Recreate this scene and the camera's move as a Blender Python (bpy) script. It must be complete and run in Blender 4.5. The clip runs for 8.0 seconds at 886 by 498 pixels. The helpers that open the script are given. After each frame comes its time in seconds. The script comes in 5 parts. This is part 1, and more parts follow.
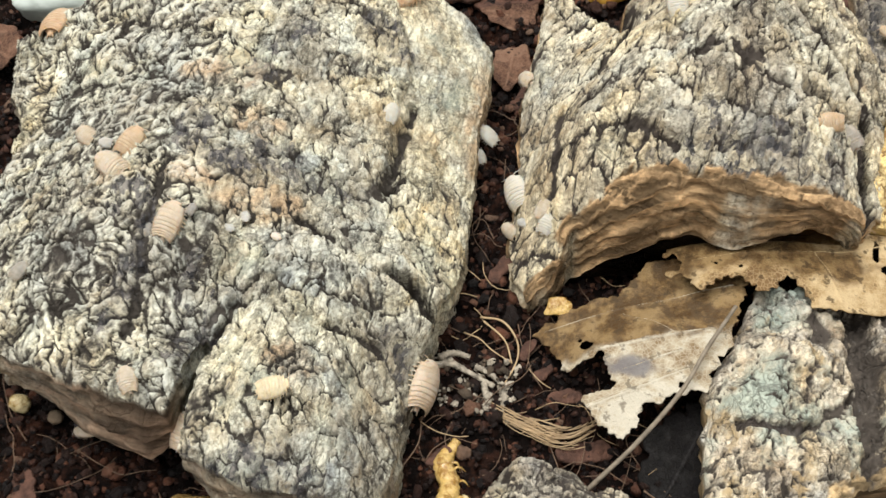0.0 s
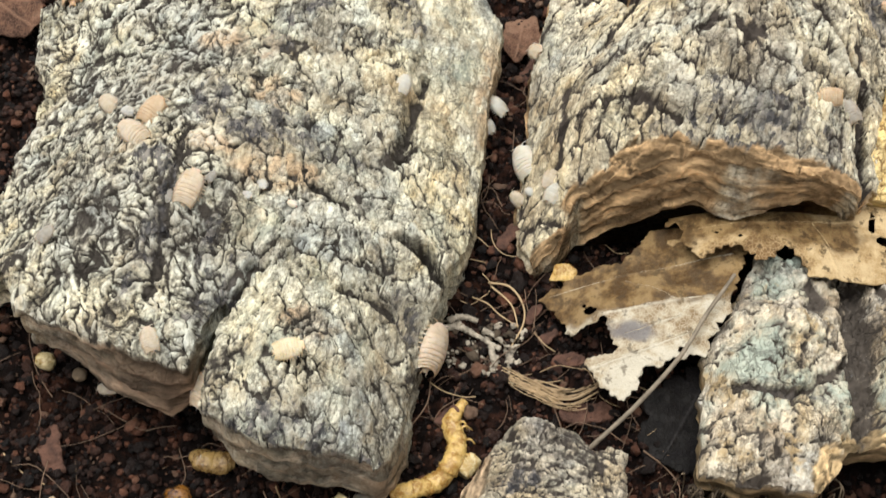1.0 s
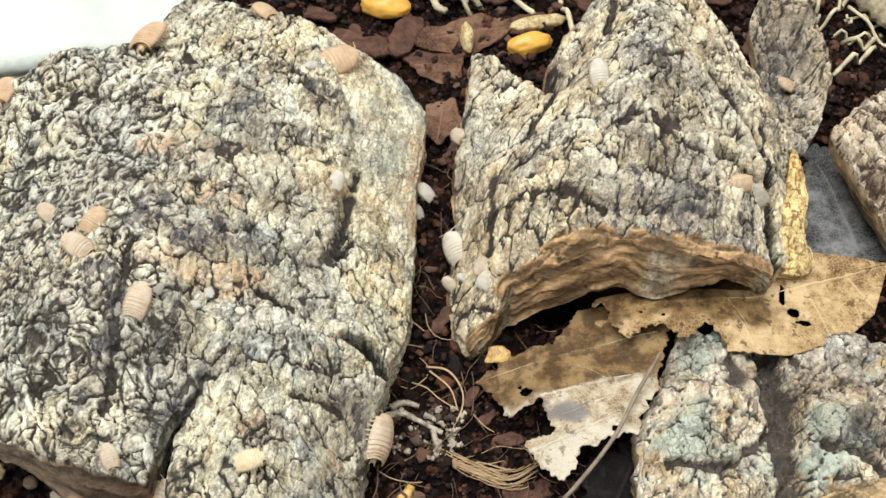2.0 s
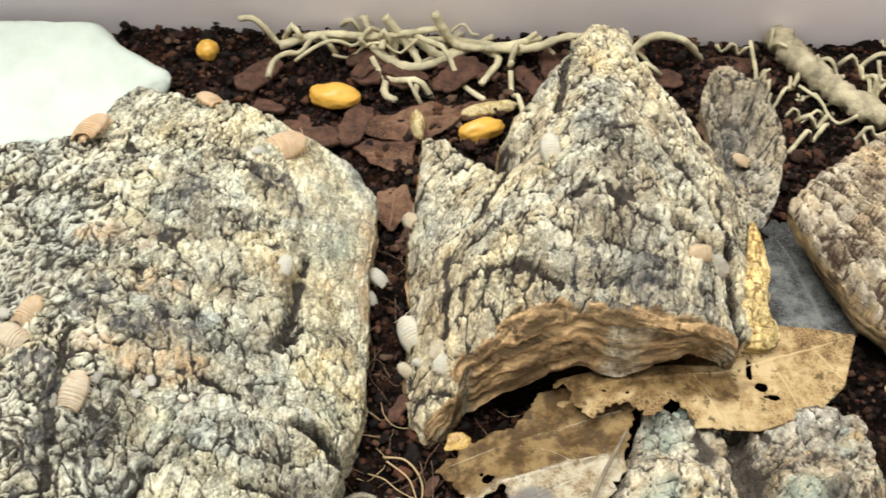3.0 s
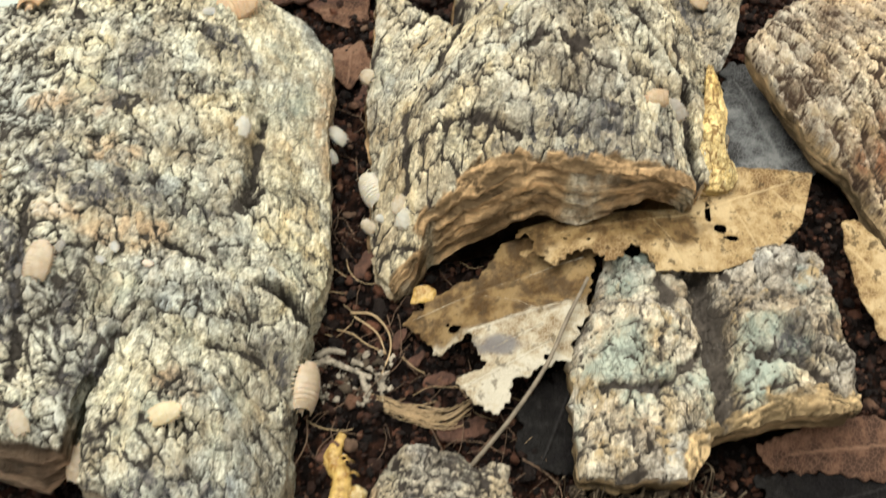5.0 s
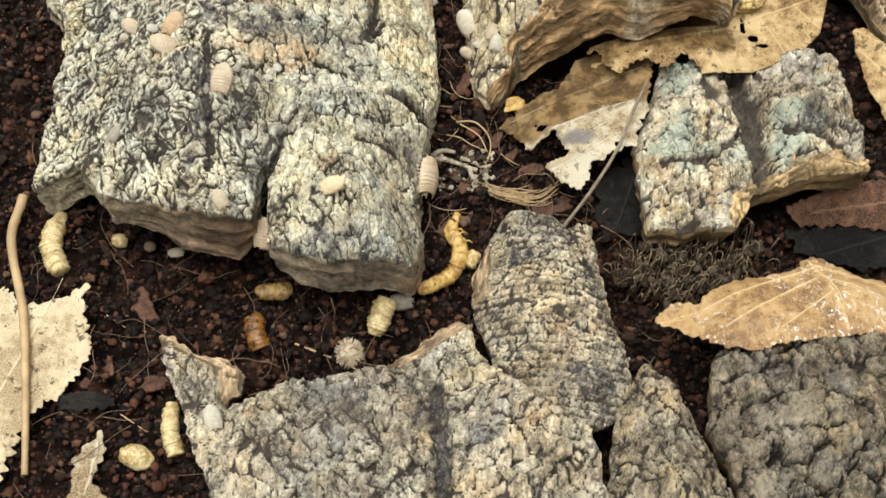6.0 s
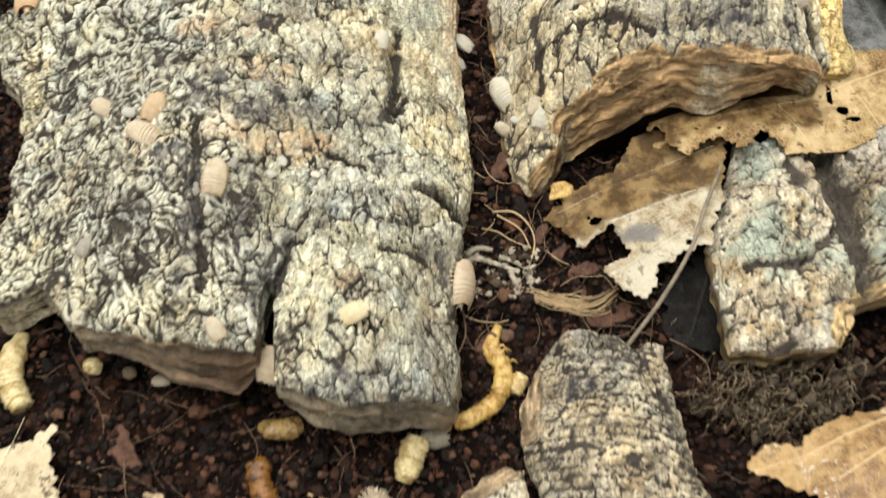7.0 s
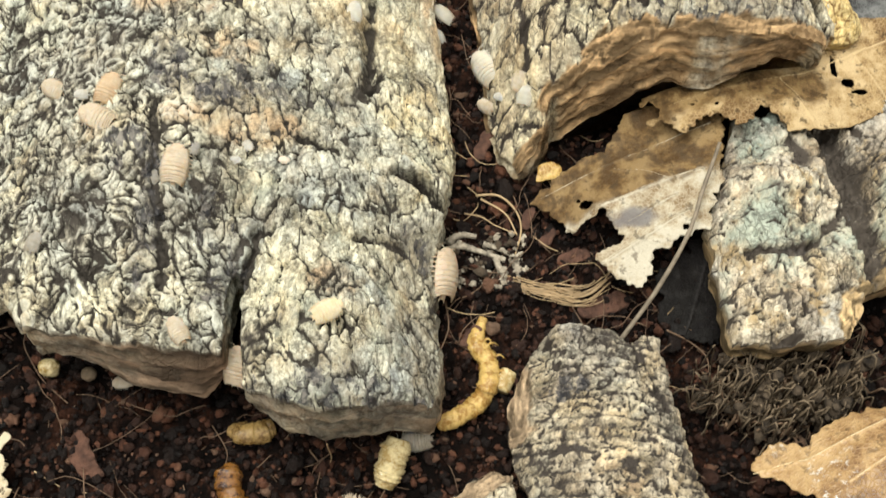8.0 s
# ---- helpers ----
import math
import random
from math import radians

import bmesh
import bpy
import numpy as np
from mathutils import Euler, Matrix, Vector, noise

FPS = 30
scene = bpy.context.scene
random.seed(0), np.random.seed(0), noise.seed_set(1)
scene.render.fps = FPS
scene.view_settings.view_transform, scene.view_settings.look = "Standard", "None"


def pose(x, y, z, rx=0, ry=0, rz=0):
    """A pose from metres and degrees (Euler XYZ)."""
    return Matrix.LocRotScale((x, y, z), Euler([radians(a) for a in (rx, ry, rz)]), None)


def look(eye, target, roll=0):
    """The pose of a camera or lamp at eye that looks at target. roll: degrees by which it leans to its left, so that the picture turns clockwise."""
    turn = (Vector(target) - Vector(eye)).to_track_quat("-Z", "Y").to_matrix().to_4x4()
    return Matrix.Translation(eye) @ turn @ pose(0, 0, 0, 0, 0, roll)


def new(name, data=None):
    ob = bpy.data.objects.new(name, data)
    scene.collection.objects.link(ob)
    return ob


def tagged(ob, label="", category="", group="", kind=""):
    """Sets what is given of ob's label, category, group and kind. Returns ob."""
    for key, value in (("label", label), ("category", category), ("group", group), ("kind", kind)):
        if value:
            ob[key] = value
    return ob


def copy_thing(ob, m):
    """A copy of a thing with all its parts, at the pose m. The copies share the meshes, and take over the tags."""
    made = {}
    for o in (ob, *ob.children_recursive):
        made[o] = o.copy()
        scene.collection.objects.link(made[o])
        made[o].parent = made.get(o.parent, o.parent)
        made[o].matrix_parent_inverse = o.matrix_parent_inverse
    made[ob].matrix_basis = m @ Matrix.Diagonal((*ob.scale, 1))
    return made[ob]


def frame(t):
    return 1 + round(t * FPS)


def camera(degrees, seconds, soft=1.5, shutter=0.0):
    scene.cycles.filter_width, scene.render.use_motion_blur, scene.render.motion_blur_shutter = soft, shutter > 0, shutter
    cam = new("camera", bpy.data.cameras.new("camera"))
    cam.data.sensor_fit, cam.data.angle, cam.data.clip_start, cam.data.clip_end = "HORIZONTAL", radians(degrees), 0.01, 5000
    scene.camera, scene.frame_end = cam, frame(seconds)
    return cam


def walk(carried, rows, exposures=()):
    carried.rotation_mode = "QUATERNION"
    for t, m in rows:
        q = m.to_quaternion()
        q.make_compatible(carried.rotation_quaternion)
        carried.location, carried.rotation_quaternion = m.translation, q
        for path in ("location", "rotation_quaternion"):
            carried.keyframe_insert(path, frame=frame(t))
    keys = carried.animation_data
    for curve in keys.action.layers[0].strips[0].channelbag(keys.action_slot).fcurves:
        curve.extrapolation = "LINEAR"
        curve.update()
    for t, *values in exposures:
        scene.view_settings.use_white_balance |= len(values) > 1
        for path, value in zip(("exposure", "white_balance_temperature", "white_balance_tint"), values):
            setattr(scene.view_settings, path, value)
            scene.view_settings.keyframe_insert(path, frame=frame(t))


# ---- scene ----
cam = camera(39.412, 8.0, soft=1.5, shutter=0.5)
walk(cam, [
    (0, look((0.01519, -0.06796, 0.15161), (-0.00685, 0.03999, -0.01531), 0.004)),
    (0.5, look((0.01564, -0.07075, 0.15790), (-0.00637, 0.03546, -0.01013), 0.017)),
    (1, look((0.01578, -0.07057, 0.15712), (-0.00677, 0.03195, -0.01312), -0.229)),
    (1.3, look((0.01481, -0.06908, 0.15692), (-0.00468, 0.03152, -0.01483), 1.004)),
    (1.5, look((0.01036, -0.07273, 0.17168), (0.00034, 0.02931, -0.00004), 5.034)),
    (1.7, look((0.00639, -0.06403, 0.17264), (0.00155, 0.03920, 0.00141), 6.539)),
    (2.8, look((0.00812, -0.06459, 0.15999), (0.00475, 0.05392, -0.00108), 5.372)),
    (3, look((0.00947, -0.06629, 0.16150), (0.00814, 0.05640, 0.00355), 5.484)),
    (3.5, look((0.00973, -0.06594, 0.15974), (0.01319, 0.05261, -0.00130), 6.133)),
    (4, look((0.01133, -0.06329, 0.15926), (0.01673, 0.04873, -0.00634), 6.110)),
    (4.2, look((0.01145, -0.06341, 0.15865), (0.01745, 0.04889, -0.00674), 6.040)),
    (5.3, look((0.01085, -0.07116, 0.16678), (0.01412, 0.02843, -0.00663), 5.038)),
    (5.5, look((0.00697, -0.07669, 0.17277), (0.00690, 0.01988, -0.00237), 2.945)),
    (6, look((0.00136, -0.10533, 0.19197), (0.00075, -0.01380, 0.01414), 0.527)),
    (6.5, look((-0.00193, -0.09437, 0.18469), (-0.00009, -0.00366, 0.00646), 1.292)),
    (7, look((-0.00759, -0.07294, 0.16848), (-0.00472, 0.01815, -0.00955), 1.705)),
    (7.5, look((-0.00639, -0.06521, 0.16201), (-0.00177, 0.02449, -0.01669), 2.533)),
    (8, look((-0.00681, -0.06493, 0.15917), (-0.00149, 0.02130, -0.02121), 2.549)),
], exposures=[(0, 0.03, 6300, 10), (1.7, 0.08, 6300, 10), (2.8, 0.12, 6450, 7), (3.5, 0.0, 6600, 5), (4.2, -0.12, 6650, 5), (5.3, 0.06, 6600, 6), (8, 0.12, 6600, 6)])
# ---------------------------------------------------------------- light
world = bpy.data.worlds.new("room_light")
scene.world = world
world.use_nodes = True
bg = world.node_tree.nodes["Background"]
bg.inputs[0].default_value = (1.0, 0.985, 0.955, 1)
bg.inputs[1].default_value = 0.60


def ceiling_lamp(name, place, target, size, watts, colour):
    data = bpy.data.lights.new(name, "AREA")
    data.shape, data.size, data.size_y = "RECTANGLE", size[0], size[1]
    data.energy, data.color = watts, colour
    ob = new(name, data)
    ob.matrix_basis = look(place, target)
    return ob


ceiling_lamp("ceiling_lamp", (-0.22, 0.12, 1.3), (0, 0.03, 0), (1.1, 0.9), 29, (1.0, 0.985, 0.95))
scene.view_settings.exposure = 0.0


# ---------------------------------------------------------------- noise on arrays
def hash2(ix, iy, seed):
    h = (ix.astype(np.int64) * 374761393 + iy.astype(np.int64) * 668265263 + seed * 974711) & 0xFFFFFFFF
    h = ((h ^ (h >> 13)) * 1274126177) & 0xFFFFFFFF
    h = ((h ^ (h >> 16)) * 2246822519) & 0xFFFFFFFF
    return ((h ^ (h >> 15)) & 0xFFFFFF) / float(0x1000000)


def perlin(x, y, seed=0):
    ix, iy = np.floor(x), np.floor(y)
    fx, fy = x - ix, y - iy
    u, v = fx * fx * fx * (fx * (fx * 6 - 15) + 10), fy * fy * fy * (fy * (fy * 6 - 15) + 10)

    def corner(dx, dy):
        a = hash2(ix + dx, iy + dy, seed) * 2 * np.pi
        return np.cos(a) * (fx - dx) + np.sin(a) * (fy - dy)

    low = corner(0, 0) * (1 - u) + corner(1, 0) * u
    high = corner(0, 1) * (1 - u) + corner(1, 1) * u
    return 1.4 * (low * (1 - v) + high * v)


def fbm(x, y, seed=0, octaves=4):
    total, amp = 0.0, 0.5
    for k in range(octaves):
        total = total + amp * perlin(x * 2 ** k, y * 2 ** k, seed + 17 * k)
        amp *= 0.5
    return total


def worley(x, y, seed=0):
    """Distances to the nearest and second nearest seed point, and a random number for the nearest."""
    ix, iy = np.floor(x), np.floor(y)
    f1, f2, tone = np.full(x.shape, 9.0), np.full(x.shape, 9.0), np.zeros(x.shape)
    for dx in (-1, 0, 1):
        for dy in (-1, 0, 1):
            cx, cy = ix + dx, iy + dy
            d = np.hypot(cx + hash2(cx, cy, seed) - x, cy + hash2(cx, cy, seed + 5) - y)
            near = d < f1
            f2 = np.where(near, f1, np.minimum(f2, d))
            tone = np.where(near, hash2(cx, cy, seed + 9), tone)
            f1 = np.where(near, d, f1)
    return f1, f2, tone


def smooth(x, lo, hi):
    s = np.clip((x - lo) / np.maximum(hi - lo, 1e-6), 0, 1)
    return s * s * (3 - 2 * s)


# ---------------------------------------------------------------- sheets over an outline (plans in millimetres)
MM = 0.001


def thin_plate(points):
    """A smooth height through the points (x, y, z), as a function of arrays x and y."""
    p = np.array(points, float)
    xy, z, n = p[:, :2], p[:, 2], len(p)

    def kernel(d2):
        return 0.5 * d2 * np.log(d2 + 1e-9)

    a = np.zeros((n + 3, n + 3))
    a[:n, :n] = kernel(((xy[:, None] - xy[None]) ** 2).sum(-1)) + 8.0 * np.eye(n)
    a[:n, n:] = np.c_[np.ones(n), xy]
    a[n:, :n] = a[:n, n:].T
    c = np.linalg.solve(a, np.r_[z, 0, 0, 0])

    def height(x, y):
        out = c[n] + c[n + 1] * x + c[n + 2] * y
        for k in range(n):
            out = out + c[k] * kernel((x - xy[k, 0]) ** 2 + (y - xy[k, 1]) ** 2)
        return out

    return height


def ragged(outline, step, rough, scale, seed, where=None):
    """The closed outline cut into short steps and roughened."""
    p = np.array(outline, float)[:, :2]
    out = []
    for a, b in zip(p, np.roll(p, -1, 0)):
        k = max(1, int(np.hypot(*(b - a)) / step))
        out += [a + (b - a) * i / k for i in range(k)]
    q = np.array(out)
    for _ in range(2):
        q = 0.5 * q + 0.25 * (np.roll(q, 1, 0) + np.roll(q, -1, 0))
    t = np.roll(q, -1, 0) - np.roll(q, 1, 0)
    nrm = np.c_[t[:, 1], -t[:, 0]] / (np.hypot(t[:, 0], t[:, 1])[:, None] + 1e-9)
    n = fbm(q[:, 0] / scale, q[:, 1] / scale, seed, 4) + 0.5 * fbm(q[:, 0] / scale * 4, q[:, 1] / scale * 4, seed + 3, 2)
    if where:
        n = n * where(q[:, 0], q[:, 1])
    return q + nrm * (rough * n)[:, None]


def inside(x, y, poly):
    hit = np.zeros(x.shape, bool)
    for (x0, y0), (x1, y1) in zip(poly, np.roll(poly, -1, 0)):
        if y0 != y1:
            hit ^= ((y0 > y) != (y1 > y)) & (x < (x1 - x0) * (y - y0) / (y1 - y0) + x0)
    return hit


def rim_loops(cells, nx):
    """The closed loops of grid corners round the kept cells, each with the kept side on its left."""
    ys, xs = np.nonzero(cells)
    pad = np.pad(cells, 1)
    nexts = {}

    def add(a, b):
        nexts.setdefault(a, []).append(b)

    for y, x in zip(ys, xs):
        c = y * nx + x
        if not pad[y, x + 1]:
            add(c, c + 1)
        if not pad[y + 2, x + 1]:
            add(c + nx + 1, c + nx)
        if not pad[y + 1, x]:
            add(c + nx, c)
        if not pad[y + 1, x + 2]:
            add(c + 1, c + nx + 1)
    loops = []
    while nexts:
        start = next(iter(nexts))
        loop, at = [], start
        while at in nexts:
            loop.append(at)
            to = nexts[at].pop()
            if not nexts[at]:
                del nexts[at]
            at = to
        loops.append(loop)
    return loops


def nearest_on(poly, q):
    a, b = poly, np.roll(poly, -1, 0)
    d = b - a
    out = np.empty_like(q)
    for k, p in enumerate(q):
        s = np.clip(((p - a) * d).sum(1) / ((d * d).sum(1) + 1e-12), 0, 1)
        c = a + d * s[:, None]
        out[k] = c[((c - p) ** 2).sum(1).argmin()]
    return out


def sheet(outline, inner, res, thick, relief, rough=0.6, scale=4.0, seed=0, holes=(), rings=5, taper=0.25, round_edge=0.8, wrinkle=0.5, where=None, flare=None, skinned=None):
    """A solid sheet of millimetre thickness thick over a roughened outline. relief(x, y) gives the height of its
    surface over the smooth form, and its masks. Returns the mesh data and a function for its height."""
    poly = ragged(outline, res * 1.6, rough, scale, seed, where)
    base = thin_plate(list(outline) + list(inner))
    lo, hi = poly.min(0) - res, poly.max(0) + res
    gx, gy = np.arange(lo[0], hi[0] + res, res), np.arange(lo[1], hi[1] + res, res)
    nx, ny = len(gx), len(gy)
    cx, cy = np.meshgrid(gx[:-1] + res / 2, gy[:-1] + res / 2)
    cells = inside(cx, cy, poly)
    for hx, hy, rx, ry in holes:
        cells &= ((cx - hx) / rx) ** 2 + ((cy - hy) / ry) ** 2 > 1 + 0.9 * fbm(cx / 1.1, cy / 1.1, seed + 31, 3)
    # drop cells that hang on by a corner or a single side
    for _ in range(2):
        pad = np.pad(cells, 1).astype(int)
        cells &= (pad[:-2, 1:-1] + pad[2:, 1:-1] + pad[1:-1, :-2] + pad[1:-1, 2:]) >= 2
    X, Y = (a.copy() for a in np.meshgrid(gx, gy))
    loops = rim_loops(cells, nx)
    loops.sort(key=len, reverse=True)
    loops = [l for l in loops if len(l) > 8]
    flat = np.c_[X.ravel(), Y.ravel()]
    outer = np.array(sorted(set(loops[0])))
    flat[outer] = nearest_on(poly, flat[outer])
    for loop in loops:
        l = np.array(loop)
        q = flat[l]
        flat[l] = 0.5 * q + 0.25 * (np.roll(q, 1, 0) + np.roll(q, -1, 0))
    x, y = flat[:, 0], flat[:, 1]
    edge = np.full(len(flat), 99.0)
    part_of = flat[outer][:: max(1, len(outer) // 700)]
    used = np.zeros(len(flat), bool)
    ys, xs = np.nonzero(cells)
    quads = np.stack([ys * nx + xs, ys * nx + xs + 1, (ys + 1) * nx + xs + 1, (ys + 1) * nx + xs], 1)
    used[quads.ravel()] = True
    ids = np.nonzero(used)[0]
    for c in np.array_split(ids, max(1, len(ids) // 4000)):
        edge[c] = np.sqrt(((flat[c][:, None] - part_of[None]) ** 2).sum(-1).min(1))
    up, masks = relief(x[ids], y[ids], edge[ids])
    z0 = base(x[ids], y[ids])
    z = z0 + up - round_edge * (1 - smooth(edge[ids], 0, round_edge * 1.6)) ** 2
    index = np.full(len(flat), -1)
    index[ids] = np.arange(len(ids))
    verts = [np.c_[x[ids], y[ids], z]]
    faces = [tuple(q) for q in index[quads].tolist()]
    bare = [np.zeros(len(ids))]
    strata = []
    count = len(ids)
    source = [np.arange(len(ids))]
    if rings == 1:
        under = verts[0] - (0, 0, thick)
        verts.append(under)
        bare.append(np.zeros(len(ids)))
        source.append(np.arange(len(ids)))
        count += len(ids)
        faces += [tuple(i + len(ids) for i in f[::-1]) for f in faces]
        for loop in loops:
            l = index[np.array(loop)].tolist()
            faces += [(a, a + len(ids), b + len(ids), b) for a, b in zip(l, l[1:] + l[:1])]
        loops = []
    for loop in loops:
        l = index[np.array(loop)]
        top = verts[0][l]
        before = l
        t = np.roll(top, -2, 0) - np.roll(top, 2, 0)
        nrm = np.c_[t[:, 1], -t[:, 0]] / (np.hypot(t[:, 0], t[:, 1])[:, None] + 1e-6)
        for _ in range(10):
            nrm = 0.5 * nrm + 0.25 * (np.roll(nrm, 1, 0) + np.roll(nrm, -1, 0))
        along = np.arange(len(l)) * res
        out = flare(top[:, 0], top[:, 1]) if flare else np.zeros(len(l))
        raw_edge = 1 - (skinned(top[:, 0], top[:, 1]) if skinned else np.zeros(len(l)))
        soft_top = top.copy()
        for k in range(1, rings + 1):
            s = k / rings
            for _ in range(6):
                soft_top = 0.5 * soft_top + 0.25 * (np.roll(soft_top, 1, 0) + np.roll(soft_top, -1, 0))
            push = wrinkle * (fbm(along / 5.0, np.full(len(l), k * 1.9), seed + 40, 4) + 0.4 * (math.sin(k * 2.4) + 0.5 * math.sin(k * 5.1)) * (0.6 + fbm(along / 7.0, along * 0 + k * 0.2, seed + 45, 2))) * (1 if k < rings else 0.4) - taper * thick * s * s + 0.45 * out * thick * s
            ring = soft_top.copy()
            ring[:, :2] += nrm * push[:, None]
            ring[:, 2] = np.minimum(soft_top[:, 2], base(soft_top[:, 0], soft_top[:, 1])) - thick * s * (1 + 0.18 * fbm(along / 6.0, along * 0, seed + 50, 2) + 0.35 * out)
            verts.append(ring)
            bare.append(raw_edge)
            strata.append(0.5 + 1.5 * fbm(along / 12.0, k * 0.8 + 0.6 * fbm(along / 4.0, along * 0, seed + 54, 2), seed + 52, 4))
            source.append(l)
            now = count + np.arange(len(l))
            count += len(l)
            a, b = before, np.roll(before, -1)
            c, d = np.roll(now, -1), now
            faces += list(zip(a.tolist(), d.tolist(), c.tolist(), b.tolist()))
            before = now
        if loop is loops[0]:
            faces.append(tuple(before.tolist()))
    v = np.concatenate(verts) * MM
    source = np.concatenate(source)
    masks = {k: m[source] for k, m in masks.items()}
    if strata and "layer" in masks:
        masks["layer"][len(ids):] = np.concatenate(strata)
        masks["char"][len(ids):] *= 0.3
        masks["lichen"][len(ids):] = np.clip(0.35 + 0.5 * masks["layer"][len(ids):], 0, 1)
        masks["white"][len(ids):] = 0
    masks["bare"] = np.maximum(np.concatenate(bare), np.r_[masks.pop("raw")[:len(ids)], np.zeros(count - len(ids))] if "raw" in masks else 0)
    return v, faces, masks, base, len(quads)


def mesh_of(name, v, faces, masks, material):
    me = bpy.data.meshes.new(name)
    used = np.unique(np.concatenate([np.array(f) for f in faces]) if len({len(f) for f in faces}) > 1 else np.array(faces).ravel())
    new_id = np.full(len(v), -1)
    new_id[used] = np.arange(len(used))
    table = new_id.tolist()
    v, faces, masks = v[used], [[table[i] for i in f] for f in faces], {k: m[used] for k, m in masks.items()}
    me.from_pydata(v.tolist(), [], faces)
    for key, m in masks.items():
        at = me.attributes.new(key, "FLOAT", "POINT")
        at.data.foreach_set("value", np.asarray(m, np.float32))
    me.polygons.foreach_set("use_smooth", np.ones(len(me.polygons), bool))
    me.materials.append(material)
    me.update()
    return me


def part(name, bm, material, parent, label=""):
    """Links a bmesh, or mesh data, as one mesh object under a thing or a part."""
    if isinstance(bm, bmesh.types.BMesh):
        me = bpy.data.meshes.new(name)
        bm.to_mesh(me)
        bm.free()
        me.polygons.foreach_set("use_smooth", np.ones(len(me.polygons), bool))
        me.materials.append(material)
    else:
        me = bm
    ob = new(name, me)
    ob.parent = parent
    return tagged(ob, label)


# ---------------------------------------------------------------- materials
class Nodes:
    """A short way to write node materials."""

    def __init__(self, name):
        self.mat = bpy.data.materials.new(name)
        self.mat.use_nodes = True
        self.tree = self.mat.node_tree
        self.out = self.tree.nodes["Principled BSDF"]
        self.place = self.tree.nodes.new("ShaderNodeTexCoord").outputs["Object"]

    def add(self, kind, **inputs):
        node = self.tree.nodes.new(kind)
        for key, value in inputs.items():
            self.put(node, key.replace("_", " "), value)
        return node

    def put(self, node, key, value):
        socket = node.inputs[key]
        if isinstance(value, bpy.types.NodeSocket):
            self.tree.links.new(value, socket)
        else:
            socket.default_value = value

    def noise(self, scale, detail=5.0, rough=0.6, at=None, distort=0.0):
        return self.add("ShaderNodeTexNoise", Vector=at or self.place, Scale=scale, Detail=detail, Roughness=rough, Distortion=distort).outputs["Fac"]

    def warped(self, scale, amount, squeeze=(1, 1, 1)):
        """The place, pushed about by noise and squeezed."""
        noise_tex = self.add("ShaderNodeTexNoise", Vector=self.place, Scale=scale, Detail=4.0, Roughness=0.6)
        push = self.tree.nodes.new("ShaderNodeVectorMath")
        push.operation = "MULTIPLY_ADD"
        self.put(push, 0, noise_tex.outputs["Color"])
        push.inputs[1].default_value, push.inputs[2].default_value = (amount,) * 3, (0, 0, 0)
        self.put(push, 2, self.place)
        return self.add("ShaderNodeMapping", Vector=push.outputs[0], Scale=squeeze).outputs["Vector"]

    def cracks(self, at, scale, width):
        cell = self.add("ShaderNodeTexVoronoi", Vector=at, Scale=scale)
        cell.feature = "DISTANCE_TO_EDGE"
        return self.ramp(cell.outputs["Distance"], [(0.0, (1, 1, 1)), (width, (0, 0, 0))])

    def chips(self, at, scale):
        """A random number from 0 to 1 for each angular chip."""
        cell = self.add("ShaderNodeTexVoronoi", Vector=at, Scale=scale)
        cell.distance = "CHEBYCHEV"
        return self.add("ShaderNodeSeparateColor", Color=cell.outputs["Color"]).outputs[0]

    def ramp(self, fac, stops):
        node = self.tree.nodes.new("ShaderNodeValToRGB")
        ramp = node.color_ramp
        while len(ramp.elements) < len(stops):
            ramp.elements.new(0.5)
        for e, (pos, col) in zip(ramp.elements, stops):
            e.position, e.color = pos, (*col, 1) if len(col) == 3 else col
        self.put(node, "Fac", fac)
        return node.outputs["Color"]

    def mix(self, fac, a, b, blend="MIX"):
        node = self.tree.nodes.new("ShaderNodeMix")
        node.data_type, node.blend_type = "RGBA", blend
        for socket, value in ((node.inputs[0], fac), (node.inputs[6], a), (node.inputs[7], b)):
            if isinstance(value, bpy.types.NodeSocket):
                self.tree.links.new(value, socket)
            else:
                socket.default_value = value if not isinstance(value, tuple) or len(value) == 4 else (*value, 1)
        return node.outputs[2]

    def math(self, op, a, b=0.5, clamp=False):
        node = self.tree.nodes.new("ShaderNodeMath")
        node.operation, node.use_clamp = op, clamp
        for socket, value in zip(node.inputs, (a, b)):
            if isinstance(value, bpy.types.NodeSocket):
                self.tree.links.new(value, socket)
            else:
                socket.default_value = value
        return node.outputs[0]

    def mask(self, name):
        node = self.tree.nodes.new("ShaderNodeAttribute")
        node.attribute_name = name
        return node.outputs["Fac"]

    def squeeze(self, scale):
        return self.add("ShaderNodeMapping", Vector=self.place, Scale=scale).outputs["Vector"]

    def bump(self, height, distance, strength=1.0):
        node = self.add("ShaderNodeBump", Height=height, Distance=distance, Strength=strength)
        self.put(self.out, "Normal", node.outputs["Normal"])

    def done(self, colour, roughness=0.8, specular=0.3):
        self.put(self.out, "Base Color", colour)
        self.put(self.out, "Roughness", roughness)
        self.put(self.out, "Specular IOR Level", specular)
        return self.mat


